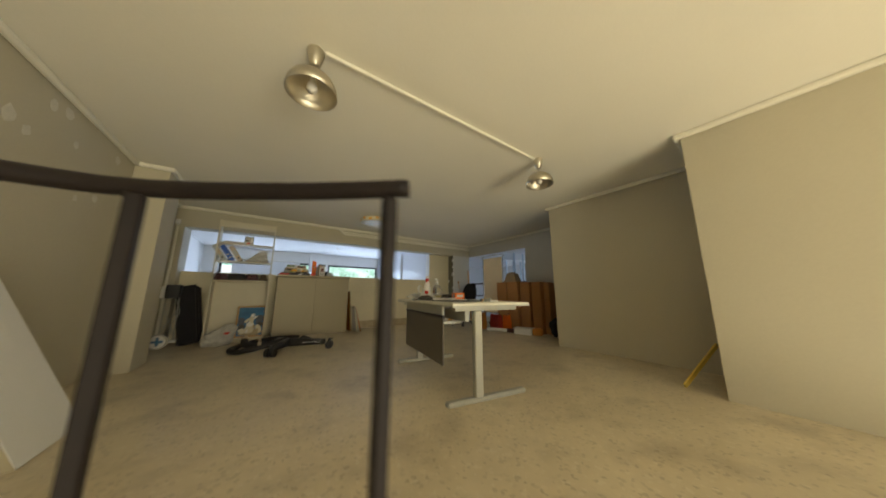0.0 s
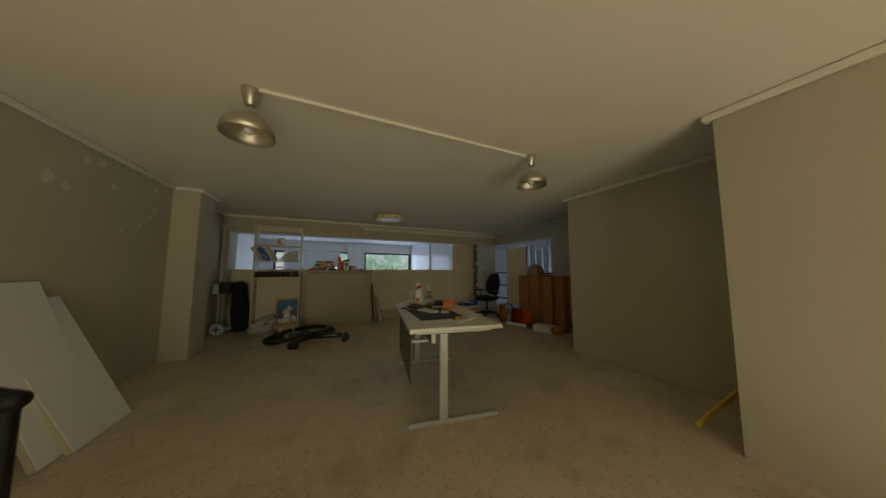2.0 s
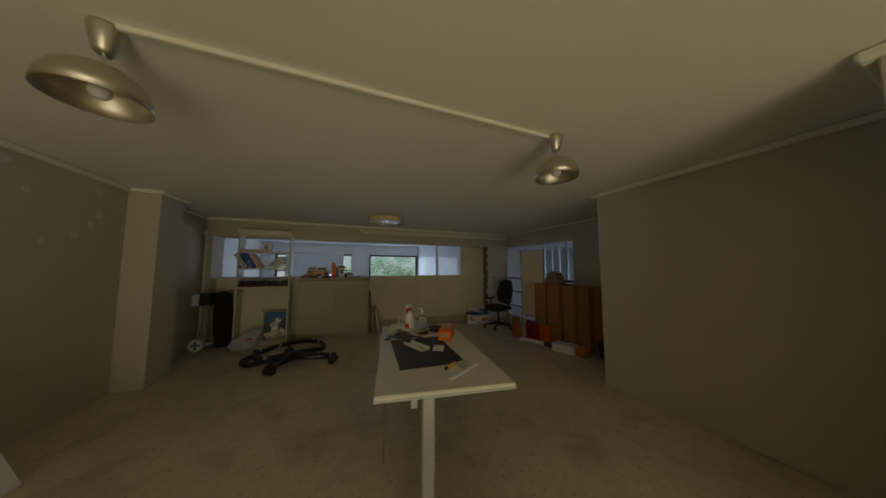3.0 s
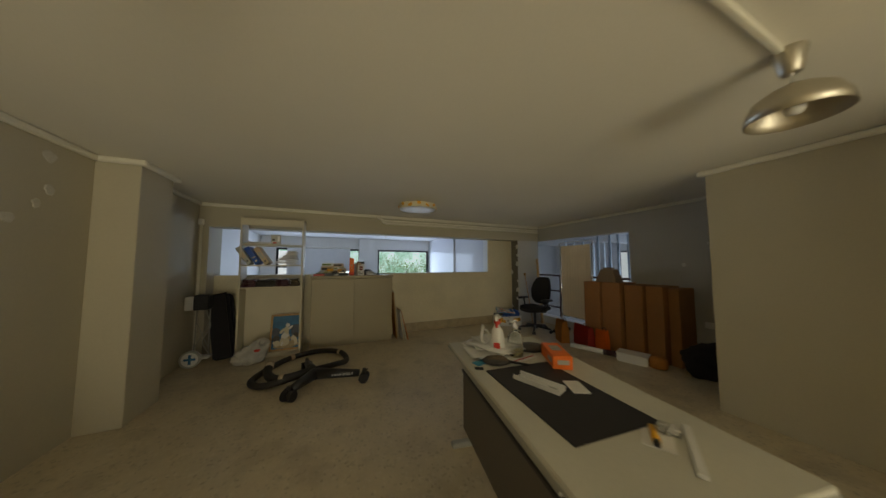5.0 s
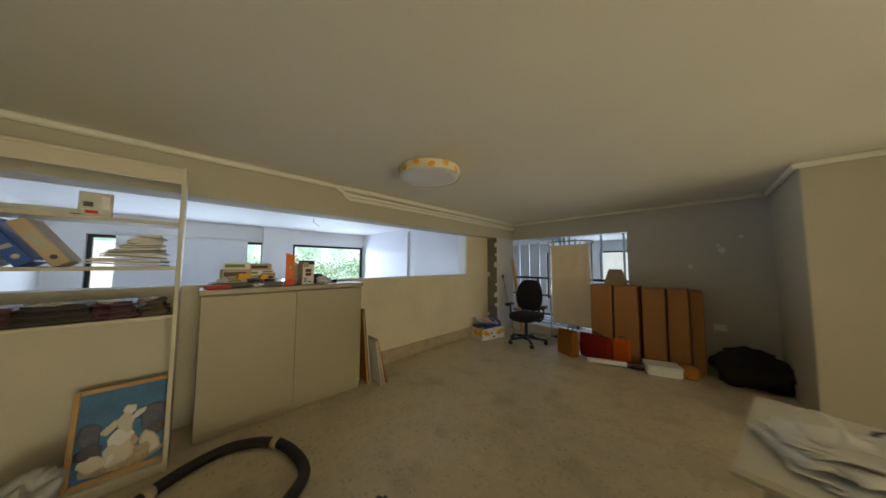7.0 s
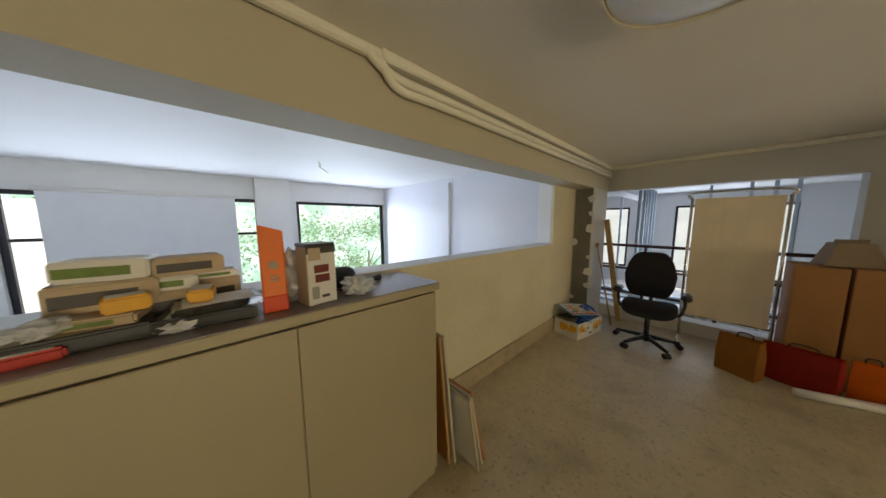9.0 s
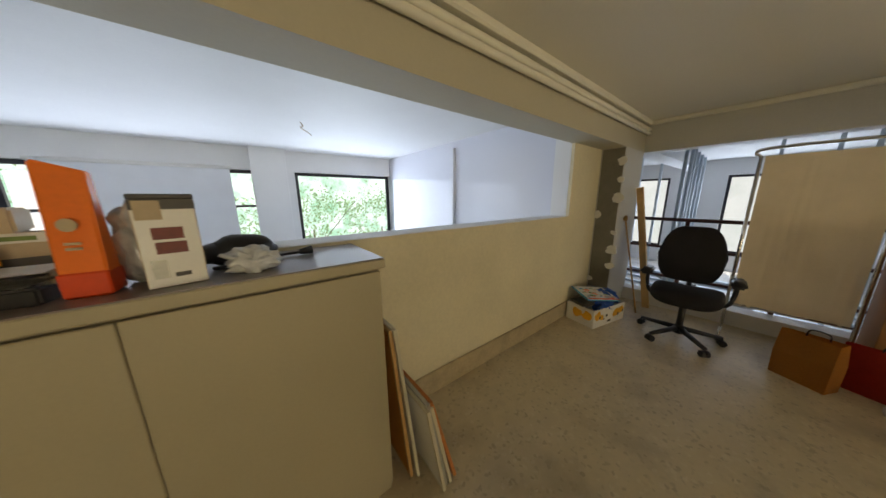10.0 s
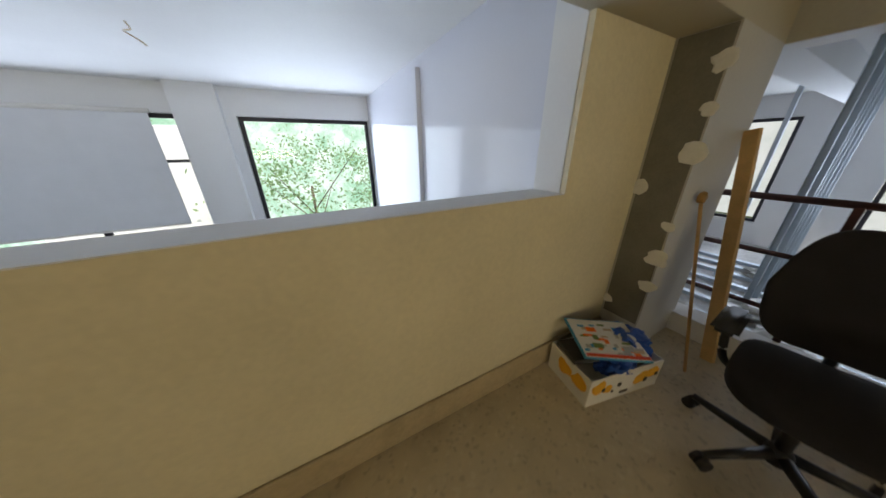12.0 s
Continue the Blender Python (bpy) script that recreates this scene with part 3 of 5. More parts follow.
# ---- ceiling lamps ----
def pendant(x, y, ry=0):
    t = thing("pendant_lamp", x, y, H, 0, "brushed metal dome lamp, switched off, on the ceiling", "lamp", "dome lamps on one conduit")
    part("canopy", lathe([(0.0, 0), (0.048, 0), (0.05, -0.012), (0.03, -0.10), (0.022, -0.108), (0, -0.108)]), STEEL, t, smooth=True)
    part("stem", rod((0, 0, -0.17), (0, 0, -0.105), 0.006), CHROME, t)
    part("shade", lathe([(0.018, -0.150), (0.03, -0.165), (0.07, -0.176), (0.112, -0.207), (0.132, -0.248), (0.139, -0.295), (0.136, -0.295), (0.128, -0.248), (0.108, -0.211), (0.066, -0.182), (0.02, -0.17)], 40), STEEL, t, smooth=True)
    part("bulb", lathe([(0.0, -0.282), (0.02, -0.278), (0.03, -0.26), (0.026, -0.232), (0.015, -0.21), (0.014, -0.175), (0, -0.175)], 16), PLASTIC, t, "frosted white bulb", True)
    return t


pendant(1.895, 3.82)
pendant(4.068, 3.775)
tagged(link_mesh("ceiling_conduit", box(1.94, 3.775, H - 0.022, 4.02, 3.80, H, 0.005), TRIM), "white cable duct along the ceiling between two lamps", "cable duct")
cl = thing("ceiling_light", 3.42, 6.98, H, 0, "round white drum ceiling light with leaf cut-outs, off", "lamp")
part("base_plate", lathe([(0, 0), (0.2, 0), (0.2, -0.02), (0, -0.02)], 36), WHITE, cl, smooth=False)
part("drum", lathe([(0.275, -0.012), (0.283, -0.012), (0.283, -0.085), (0.275, -0.085), (0.275, -0.012)], 48), CREAM, cl, "cream drum band")
part("diffuser", lathe([(0.0, -0.088), (0.2, -0.088), (0.27, -0.08), (0.27, -0.02), (0, -0.02)], 48), PLASTIC, cl, "white diffuser", True)
for i in range(14):
    a = 2 * math.pi * i / 14
    p = part("leaf_cutout", patch(0.02, i, 1.7), YELLOW, cl, "yellowish leaf shape")
    p.matrix_basis = pose(0.284 * math.cos(a), 0.284 * math.sin(a), -0.035 - 0.025 * (i % 2), 0, 25 if i % 3 else -25, math.degrees(a) + 90)
for i, z in enumerate((H - 0.095, H - 0.14)):
    b = tube([(2.96 + 0.04 * i, YW - 0.03, H - 0.02), (3.0 + 0.03 * i, YW - 0.03, H - 0.06), (3.12, YW - 0.03, z), (3.4, YW - 0.03, z), (5.0, YW - 0.03, z), (XE - 0.01, YW - 0.03, z)], 0.021, seg=12)
    tagged(link_mesh("wall_pipe", b, TRIM, True), "painted pipe running along the beam", "pipe", "pipes along the beam")


# ---- work table and what lies on it ----
TX, TY, TR = 3.40, 4.55, -9.5
table = thing("work_table", TX, TY, 0, TR, "pale laminate work table on grey steel T-legs", "table")
part("tabletop", box(-0.365, -0.83, 0.705, 0.365, 0.62, 0.73, 0.004, seg=2), TABLE, table)
part("edge_band", box(-0.367, -0.832, 0.700, 0.367, 0.622, 0.712), TSTEEL, table)
for y in (-0.72, 0.55):
    part("leg", box(-0.125, y - 0.028, 0.03, -0.055, y + 0.028, 0.67, 0.008), TSTEEL, table)
    part("foot", box(-0.36, y - 0.03, 0.0, 0.36, y + 0.03, 0.035, 0.01), TSTEEL, table)
    part("bracket", box(-0.30, y - 0.025, 0.665, 0.30, y + 0.025, 0.70, 0.004), TSTEEL, table)
part("beam", box(-0.18, -0.69, 0.58, -0.14, 0.52, 0.665, 0.004), TSTEEL, table)
part("apron", box(-0.326, -0.58, 0.625, -0.308, 0.38, 0.70, 0.003), TSTEEL, table)
part("panel_edge", box(-0.330, -0.59, 0.603, -0.306, 0.39, 0.624, 0.003), BLACK, table, "black edge strip of the panel")
part("modesty_panel", box(-0.324, -0.58, 0.24, -0.312, 0.38, 0.602, 0.003), PANELB, table, "brownish grey modesty panel")
for y in (-0.52, 0.33):
    part("panel_bracket", box(-0.311, y - 0.02, 0.55, -0.13, y + 0.02, 0.575, 0.003), TSTEEL, table)


def on_table(name, x, y, rz, label, category, group="", z=0.73):
    return thing(name, x, y, z, rz, label, category, group)


d = on_table("desk_pad", 3.315, 4.345, TR + 5, "matt black desk pad", "desk pad")
part("pad", box(-0.205, -0.305, 0, 0.205, 0.305, 0.004, 0.0015), MATB, d)
for a in ((-0.21, -0.31, -0.205, 0.31), (0.205, -0.31, 0.21, 0.31), (-0.205, -0.31, 0.205, -0.305), (-0.205, 0.305, 0.205, 0.31)):
    part("stitched_edge", box(a[0], a[1], 0, a[2], a[3], 0.005, 0.001), RUBBER, d)
d = on_table("orange_box", 3.61, 4.615, -30, "bright orange cardboard parcel box with small labels", "box")
part("carton", box(-0.055, -0.12, 0, 0.055, 0.135, 0.078, 0.004), ORANGE, d)
part("label", box(-0.0565, -0.09, 0.03, -0.055, -0.02, 0.055), TSTEEL, d, "grey printed label")
part("label", box(-0.03, -0.1215, 0.03, 0.035, -0.12, 0.055), TSTEEL, d, "grey printed label")
part("label", box(-0.03, -0.02, 0.078, 0.03, 0.07, 0.0795), TSTEEL, d, "grey printed label")
d = on_table("spray_bottle", 3.33, 4.84, 50, "white spray bottle with red trigger head", "bottle")
part("bottle", lathe([(0, 0), (0.04, 0), (0.045, 0.01), (0.045, 0.12), (0.036, 0.17), (0.018, 0.20), (0.016, 0.215), (0, 0.215)]), PLASTIC, d, smooth=True)
part("collar", lathe([(0.0, 0.212), (0.021, 0.212), (0.021, 0.24), (0, 0.24)]), REDC, d, "red collar")
part("trigger_head", box(-0.065, -0.013, 0.24, 0.04, 0.013, 0.272, 0.008), PLASTIC, d)
part("trigger", box(-0.05, -0.008, 0.195, -0.038, 0.008, 0.242, 0.004), REDC, d, "red trigger")
part("label", box(-0.046, -0.02, 0.05, -0.0445, 0.02, 0.10), REDC, d, "red and white label")
d = on_table("pump_bottle", 3.445, 4.80, 20, "clear pump bottle with some yellowish liquid", "bottle")
part("bottle", lathe([(0, 0), (0.046, 0), (0.05, 0.01), (0.05, 0.12), (0.034, 0.155), (0.014, 0.168), (0.014, 0.18)]), CLEAR, d, smooth=True)
part("liquid", lathe([(0, 0.004), (0.044, 0.004), (0.044, 0.05), (0, 0.05)]), LIQUID, d, smooth=True)
part("pump", lathe([(0, 0.178), (0.018, 0.178), (0.018, 0.2), (0.007, 0.205), (0.007, 0.225), (0, 0.225)]), PLASTIC, d, smooth=True)
part("nozzle", box(-0.045, -0.009, 0.222, 0.014, 0.009, 0.236, 0.004), PLASTIC, d)
d = on_table("paper_stack", 3.31, 4.965, 5, "untidy pile of white papers with curled corners", "papers")
rng = random.Random(4)
for i in range(14):
    x, y, a = rng.uniform(-0.05, 0.09), rng.uniform(-0.07, 0.04), rng.uniform(-22, 22)
    b = bmesh.new()
    bmesh.ops.create_grid(b, x_segments=9, y_segments=9, size=0.5)
    for v in b.verts:
        lift = max(0, noise.noise(Vector((v.co.x * 2, v.co.y * 2, i)))) * (0.3 + i / 8) + 0.8 * max(0, -v.co.x - 0.25) ** 2 * (i % 4)
        v.co = Vector((v.co.x * 0.21, v.co.y * 0.297, 0.0045 * i + 0.003 + 0.03 * lift))
    r2 = bmesh.ops.extrude_face_region(b, geom=b.faces[:])
    bmesh.ops.translate(b, verts=[g for g in r2["geom"] if isinstance(g, bmesh.types.BMVert)], vec=(0, 0, 0.0022))
    p = part("sheet", b, PAPER, d, smooth=True)
    p.matrix_basis = pose(x, y, 0, 0, 0, a + (90 if i % 5 == 4 else 0))
for i, (x, y, a, tilt) in enumerate([(3.33, 5.03, 62, 8), (3.28, 4.91, 20, -14)]):
    d = on_table("tape_roll", x, y, a, "white tape roll standing on papers", "tape", "tape rolls", 0.80)
    b = lathe([(0.040, -0.008), (0.047, -0.008), (0.049, 0.0), (0.047, 0.008), (0.040, 0.008), (0.040, -0.008)], 28)
    bmesh.ops.transform(b, verts=b.verts, matrix=pose(0, 0, 0.048, 90 + tilt))
    part("roll", b, PLASTIC, d, smooth=False)
d = on_table("hair_brush", 3.25, 4.74, -35, "dark oval brush with a thin handle", "brush")
part("head", blob(0.085, 0.05, 0.022, 0.1, 2), DARKP, d, smooth=True)
part("bristles", blob(0.07, 0.038, 0.028, 0.25, 5, 3, 6), BARK, d, "brown bristles")
part("handle", rod((0.06, 0, 0.02), (0.19, -0.01, 0.012), 0.008, 0.006), BLACK, d, smooth=True)
d = on_table("blue_card", 3.17, 4.79, 15, "small bright blue plastic card", "card")
part("card", box(-0.05, -0.03, 0, 0.05, 0.03, 0.003), CYAN, d)
d = on_table("black_key_fob", 3.11, 4.71, -30, "small flat black key fob", "key fob")
part("fob", box(-0.025, -0.012, 0, 0.025, 0.012, 0.01, 0.003), BLACK, d)
d = on_table("cardboard_tray", 3.285, 4.43, 20, "open white cardboard strip tray on the desk pad", "tray", z=0.735)
b = box(-0.035, -0.12, 0, 0.035, 0.12, 0.003)
box(-0.037, -0.12, 0, -0.034, 0.12, 0.022, bm=b)
box(0.034, -0.12, 0, 0.037, 0.12, 0.022, bm=b)
part("tray", b, PLASTIC, d)
part("label", box(-0.015, -0.09, 0.003, 0.015, -0.05, 0.0045), TSTEEL, d, "grey printed label")
d = on_table("blister_pack", 3.43, 4.33, -25, "small white packet on the desk pad", "packet", z=0.735)
part("packet", box(-0.04, -0.06, 0, 0.04, 0.06, 0.008, 0.003), PLASTIC, d)
d = on_table("plastic_strip", 3.43, 3.895, -60, "white angled plastic strip", "strip")
part("profile", box(-0.012, -0.14, 0, 0.012, 0.14, 0.014, 0.003), PLASTIC, d)
d = on_table("adhesive_tube", 3.38, 3.975, 30, "small yellow and white tube on a paper", "tube")
part("paper", box(-0.06, -0.05, 0, 0.05, 0.04, 0.002), PAPER, d)
part("tube", rod((-0.04, 0, 0.014), (0.05, 0.01, 0.014), 0.013, 0.009), YELLOW, d, smooth=True)
part("cap", rod((-0.06, 0, 0.014), (-0.041, 0, 0.014), 0.01), BLACK, d, smooth=True)
d = on_table("crumpled_foil", 3.46, 3.98, 0, "crumpled clear plastic wrap on the table", "wrap")
part("wrap", blob(0.035, 0.03, 0.015, 0.7, 9, 3, 4), BAGP, d)
d = on_table("flat_leaflet", 3.46, 4.74, 10, "thin printed red and white leaflet", "leaflet")
part("leaflet", box(-0.10, -0.03, 0, 0.10, 0.03, 0.003), PAPER, d)
part("print", box(-0.09, -0.01, 0.003, 0.09, 0.0, 0.0042), REDC, d)
d = on_table("blue_pouch", 3.60, 4.83, -30, "dark grey zip pouch", "pouch")
part("pouch", blob(0.09, 0.05, 0.035, 0.15, 5), DARKP, d, smooth=True)

# ---- open shelf ----
sh = thing("open_shelf", 1.05, 7.735, 0, 0, "tall cream shelf unit, half full, open at the back above", "shelf")
W, D = 0.785, 0.275
part("side_panel", box(0, 0, 0, 0.022, D, 2.015, 0.002), SHELFW, sh)
part("side_panel", box(W - 0.022, 0, 0, W, D, 2.015, 0.002), SHELFW, sh)
part("top_panel", box(0.022, 0, 1.985, W - 0.022, D, 2.005), SHELFW, sh)
part("fascia", box(0.022, 0.004, 1.90, W - 0.022, 0.02, 1.985), SHELFW, sh)
for z in (0.06, 1.0, 1.32, 1.62):
    part("shelf_board", box(0.022, 0.003, z - 0.011, W - 0.022, D - 0.01, z + 0.011, 0.002), SHELFW, sh)
part("back_panel", box(0.022, D - 0.008, 0.0, W - 0.022, D - 0.002, 0.988), SHELFW, sh, "cream back panel")
part("plinth", box(0.022, 0.02, 0, W - 0.022, 0.035, 0.048), SHELFW, sh)

d = thing("small_carton", 1.455, 7.86, 1.631, 8, "small white printed carton on the shelf", "box")
part("carton", box(-0.062, -0.05, 0, 0.062, 0.05, 0.15, 0.003), TSTEEL, d)
part("side_print", box(0.02, -0.0512, 0.05, 0.05, -0.05, 0.13), PAPER, d, "white print")
part("print", box(-0.04, -0.0512, 0.02, 0.01, -0.05, 0.04), REDC, d, "dark red print")
part("print", box(-0.045, -0.0512, 0.06, -0.01, -0.05, 0.09), DARKP, d, "dark print")
d = thing("paper_pile", 1.25, 7.86, 1.631, 0, "flat pile of loose papers on the shelf", "papers")
for i in range(4):
    p = part("sheet", box(-0.15, -0.10, 0.009 * i, 0.15, 0.10, 0.009 * i + 0.007, 0.001), PAPER, d)
    p.matrix_basis = pose(0.02 * (i % 2), 0.0, 0, 0, 0, 4 * i - 6)
for i, (x, mat, lab) in enumerate([(1.10, TSTEEL, "grey lever arch binder leaning on the shelf"), (1.20, BLUE, "blue lever arch binder leaning on the shelf"), (1.31, CARDL, "beige and brown lever arch binder leaning on the shelf")]):
    d = thing("binder", x + 0.07, 7.75, 1.345, 0, lab, "binder", "leaning binders", 0, -33)
    part("cover", box(-0.033, 0.0, 0, 0.033, 0.22, 0.28, 0.005), mat, d)
    part("spine_label", box(-0.02, -0.0015, 0.10, 0.02, 0, 0.20 if i != 1 else 0.12), TSTEEL if i else CARDL, d, "paper spine label")
    part("finger_ring", rod((0, -0.003, 0.05), (0, 0.001, 0.05), 0.013, seg=14), CHROME if i == 1 else DARKP, d)
d = thing("paper_heap", 1.62, 7.86, 1.331, 0, "slumped heap of white papers and envelopes", "papers")
for i in range(22):
    w = 0.16 - 0.0055 * i
    p = part("sheet", box(-w, -0.09, 0, w, 0.09, rng.uniform(0.004, 0.012), 0.001), PAPER, d)
    p.matrix_basis = pose(0.004 * i - 0.02 + rng.uniform(-0.012, 0.012), rng.uniform(-0.012, 0.012), 0.0088 * i + 0.012, rng.uniform(-2, 2), rng.uniform(-5, 5), rng.uniform(-13, 13))
for i, (x, mat, sx, lab) in enumerate([(1.17, PURPLE, 0.10, "dark purple garment in clear wrap lying on the shelf"), (1.37, DARKP, 0.13, "black garment in clear wrap lying on the shelf"), (1.57, PURPLE, 0.10, "dark purple garment in clear wrap lying on the shelf"), (1.73, BARK, 0.065, "dark brown garment in clear wrap lying on the shelf")]):
    d = thing("wrapped_garment", x, 7.86, 1.011, 0, lab, "garment", "dark wrapped garments")
    for k in range(3):
        b = box(-sx * 1.05 + 0.01 * k, -0.115, 0.036 * k, sx * 1.05 - 0.012 * k, 0.11, 0.036 * k + 0.034, 0.014, seg=2)
        bmesh.ops.subdivide_edges(b, edges=[e for e in b.edges if e.calc_length() > 0.05], cuts=4, use_grid_fill=True)
        for v in b.verts:
            v.co += 0.012 * noise.noise_vector(v.co * 14 + Vector((i * 3, k * 5, 0)))
            v.co.z = max(v.co.z, 0.001)
        part("fold", b, mat, d, smooth=True)
    part("wrap_edge", blob(sx * 0.5, 0.05, 0.012, 0.5, i + 41, 3, 4), BAGP, d, "clear wrap corner").matrix_basis = pose(-0.02, -0.06, 0.098)
d = thing("framed_painting", 1.63, 7.80, 0.066, 0, "wood framed picture of a white figure against blue sky", "painting", rx=-12)
for a in ((-0.2, 0, -0.175, 0.52), (0.175, 0, 0.2, 0.52), (-0.175, 0, 0.175, 0.025), (-0.175, 0.495, 0.175, 0.52)):
    part("frame_bar", box(a[0], -0.012, a[1], a[2], 0.012, a[3], 0.003), WOOD, d, "orange wood frame bar")
part("canvas", box(-0.175, 0, 0.025, 0.175, 0.008, 0.495), SKYB, d)
for i, (x, z, r, mt, sx, turn) in enumerate([
    (0.12, 0.29, 0.085, SLATE, 0.7, 12), (-0.125, 0.26, 0.075, SLATE, 0.6, -8), (0.13, 0.20, 0.05, DARKP, 0.8, 0), (-0.12, 0.17, 0.05, DARKP, 0.9, 10),
    (0.0, 0.075, 0.06, OCHRE, 2.5, 0), (-0.10, 0.10, 0.05, SHELFW, 1.1, 6), (0.12, 0.13, 0.075, SHELFW, 0.55, -10), (0.09, 0.09, 0.05, OCHRE, 0.7, 5),
    (-0.01, 0.14, 0.085, SHELFW, 0.8, 8), (-0.005, 0.21, 0.06, PAPER, 0.75, 0), (0.01, 0.28, 0.06, SHELFW, 0.6, -8), (0.02, 0.355, 0.03, PAPER, 0.9, 0), (-0.05, 0.27, 0.045, SHELFW, 0.45, 35), (0.06, 0.32, 0.04, PAPER, 0.4, 50),
    (-0.04, 0.10, 0.03, PAPER, 0.5, 20), (0.05, 0.17, 0.03, OCHRE, 0.6, 0)]):
    p = part("painted_shape", patch(r, i + 50, sx), mt, d)
    p.matrix_basis = pose(x, -0.0005 - 0.0006 * i, z, 0, turn, 0)
d = thing("plastic_bag", 1.27, 7.60, 0, 12, "crumpled white plastic bag slumped on the floor", "bag")
b = blob(0.20, 0.10, 0.13, 0.38, 12, 4, 2.2)
for v in b.verts:
    v.co.z *= 1 + 0.9 * max(0, v.co.x / 0.2)
    v.co += 0.006 * noise.noise_vector(v.co * 16)
    v.co.z = max(v.co.z, 0)
part("bag", b, BAGP, d, smooth=True)
p = part("red_print", patch(0.022, 4, 1.6), REDC, d)
p.matrix_basis = pose(0.07, -0.115, 0.19, -30, 0, 0)

# ---- trolley and dark boards in the corner ----
d = thing("luggage_trolley", 0.62, 7.82, 0, 0, "small white folding trolley with a dark box on top", "trolley")
part("upright", rod((-0.06, 0.06, 0.08), (-0.06, 0.1, 0.75), 0.007), TSTEEL, d, smooth=True)
part("upright", rod((0.1, 0.06, 0.08), (0.08, 0.1, 0.75), 0.007), TSTEEL, d, smooth=True)
part("brace", rod((-0.06, 0.07, 0.2), (0.09, 0.09, 0.55), 0.005), TSTEEL, d, smooth=True)
part("base_plate", box(-0.12, -0.06, 0.08, 0.14, 0.12, 0.1, 0.006), PLASTIC, d)
part("brace", rod((0.09, 0.07, 0.2), (-0.06, 0.09, 0.55), 0.005), TSTEEL, d, smooth=True)
part("loose_strap", tube([(0.05, 0.04, 0.72), (0.13, 0.0, 0.5), (0.06, -0.02, 0.3), (0.14, 0.02, 0.1)], 0.005, 6), TSTEEL, d, "pale loose strap", True)
part("top_box", box(-0.06, -0.02, 0.72, 0.10, 0.12, 0.92, 0.01), BLACK, d, "black box")
part("top_box_side", box(-0.15, -0.02, 0.72, -0.061, 0.12, 0.90, 0.008), PLASTIC, d, "white box side")
w = part("wheel", rod((-0.02, -0.12, 0.11), (-0.02, -0.08, 0.11), 0.105, seg=24), PLASTIC, d, "white wheel with blue cross")
part("wheel_cross", box(-0.08, -0.125, 0.095, 0.04, -0.121, 0.125, 0.002), SKYB, w)
part("wheel_cross", box(-0.035, -0.1262, 0.05, -0.005, -0.1222, 0.17, 0.002), SKYB, w)
part("rim", lathe([(0.088, -0.005), (0.107, -0.005), (0.107, 0.005), (0.088, 0.005), (0.088, -0.005)], 28), TSTEEL, w).matrix_basis = pose(-0.02, -0.121, 0.11, 90)
for i in range(2):
    d = thing("dark_case", 0.90 + 0.02 * i, 7.85 + 0.075 * i, 0, -14, "tall dark padded case leaning on the wall", "case", "dark cases", -5, -11)
    part("shell", box(-0.15, 0, 0.02, 0.13, 0.06, 0.94 - 0.03 * i, 0.025, seg=3), FABRIC, d)
    for x in (-0.13, 0.10):
        part("seam", box(x, -0.004, 0.05, x + 0.008, 0.001, 0.88), BLACK, d)
    part("zip_band", box(-0.152, 0.026, 0.06, 0.132, 0.034, 0.90 - 0.03 * i), BLACK, d)

# ---- camera dolly with its track hose on the floor ----
d = thing("wheeled_dolly", 2.12, 6.62, 0, 0, "black three-armed wheeled floor dolly with pale lettering", "dolly")
for cx, cy in ((-0.20, -0.30), (0.52, -0.15), (-0.12, 0.44)):
    v = Vector((cx, cy, 0))
    arm = rod((0, 0, 0.115), (cx * 0.9, cy * 0.9, 0.10), 0.062, 0.038, 10)
    a = part("arm", arm, BLACK, d, smooth=True)
    u = v.normalized()
    s = Vector((-u.y, u.x, 0))
    for k in (-1, 1):
        c = v + s * 0.038 * k + Vector((0, 0, 0.052))
        part("caster", rod(c - s * 0.018, c + s * 0.018, 0.052, seg=18), RUBBER, a)
    part("fork", rod(v + Vector((0, 0, 0.05)), v + Vector((0, 0, 0.145)), 0.02), BLACK, a)
    part("lock_lever", box(-0.02, -0.012, 0, 0.05, 0.012, 0.014, 0.004), BLACK, a).matrix_basis = pose(cx, cy, 0.115, 0, -20, math.degrees(math.atan2(cy, cx)))
part("hub", lathe([(0, 0.07), (0.07, 0.07), (0.075, 0.09), (0.07, 0.14), (0.03, 0.15), (0, 0.15)]), BLACK, d, smooth=True)
fc = bpy.data.curves.new("lettering", "FONT")
fc.body, fc.size, fc.extrude, fc.align_x = "SPIDER DOLLY", 0.036, 0.0008, "LEFT"
tmp = bpy.data.objects.new("lettering_source", fc)
lm = bpy.data.meshes.new_from_object(tmp)
bpy.data.objects.remove(tmp)
lm.materials.append(PAPER)
lo = new("lettering", lm)
lo.parent = d
tagged(lo, "pale printed lettering")
lo.matrix_basis = pose(0.17, -0.107, 0.10, 62, 0, -15)
d = thing("flexible_track", 1.75, 6.9, 0, 0, "thick black flexible track ring with pale clips, on the floor", "hose")
ring = [(-0.28, -0.02, 0.034), (-0.17, 0.33, 0.034), (0.02, 0.62, 0.034), (0.36, 0.77, 0.034), (0.64, 0.60, 0.034), (0.72, 0.22, 0.04), (0.58, -0.05, 0.10), (0.32, -0.20, 0.12), (0.05, -0.27, 0.08), (-0.16, -0.20, 0.036)]
part("hose", tube(ring, 0.034, 12, True), RUBBER, d, smooth=True)
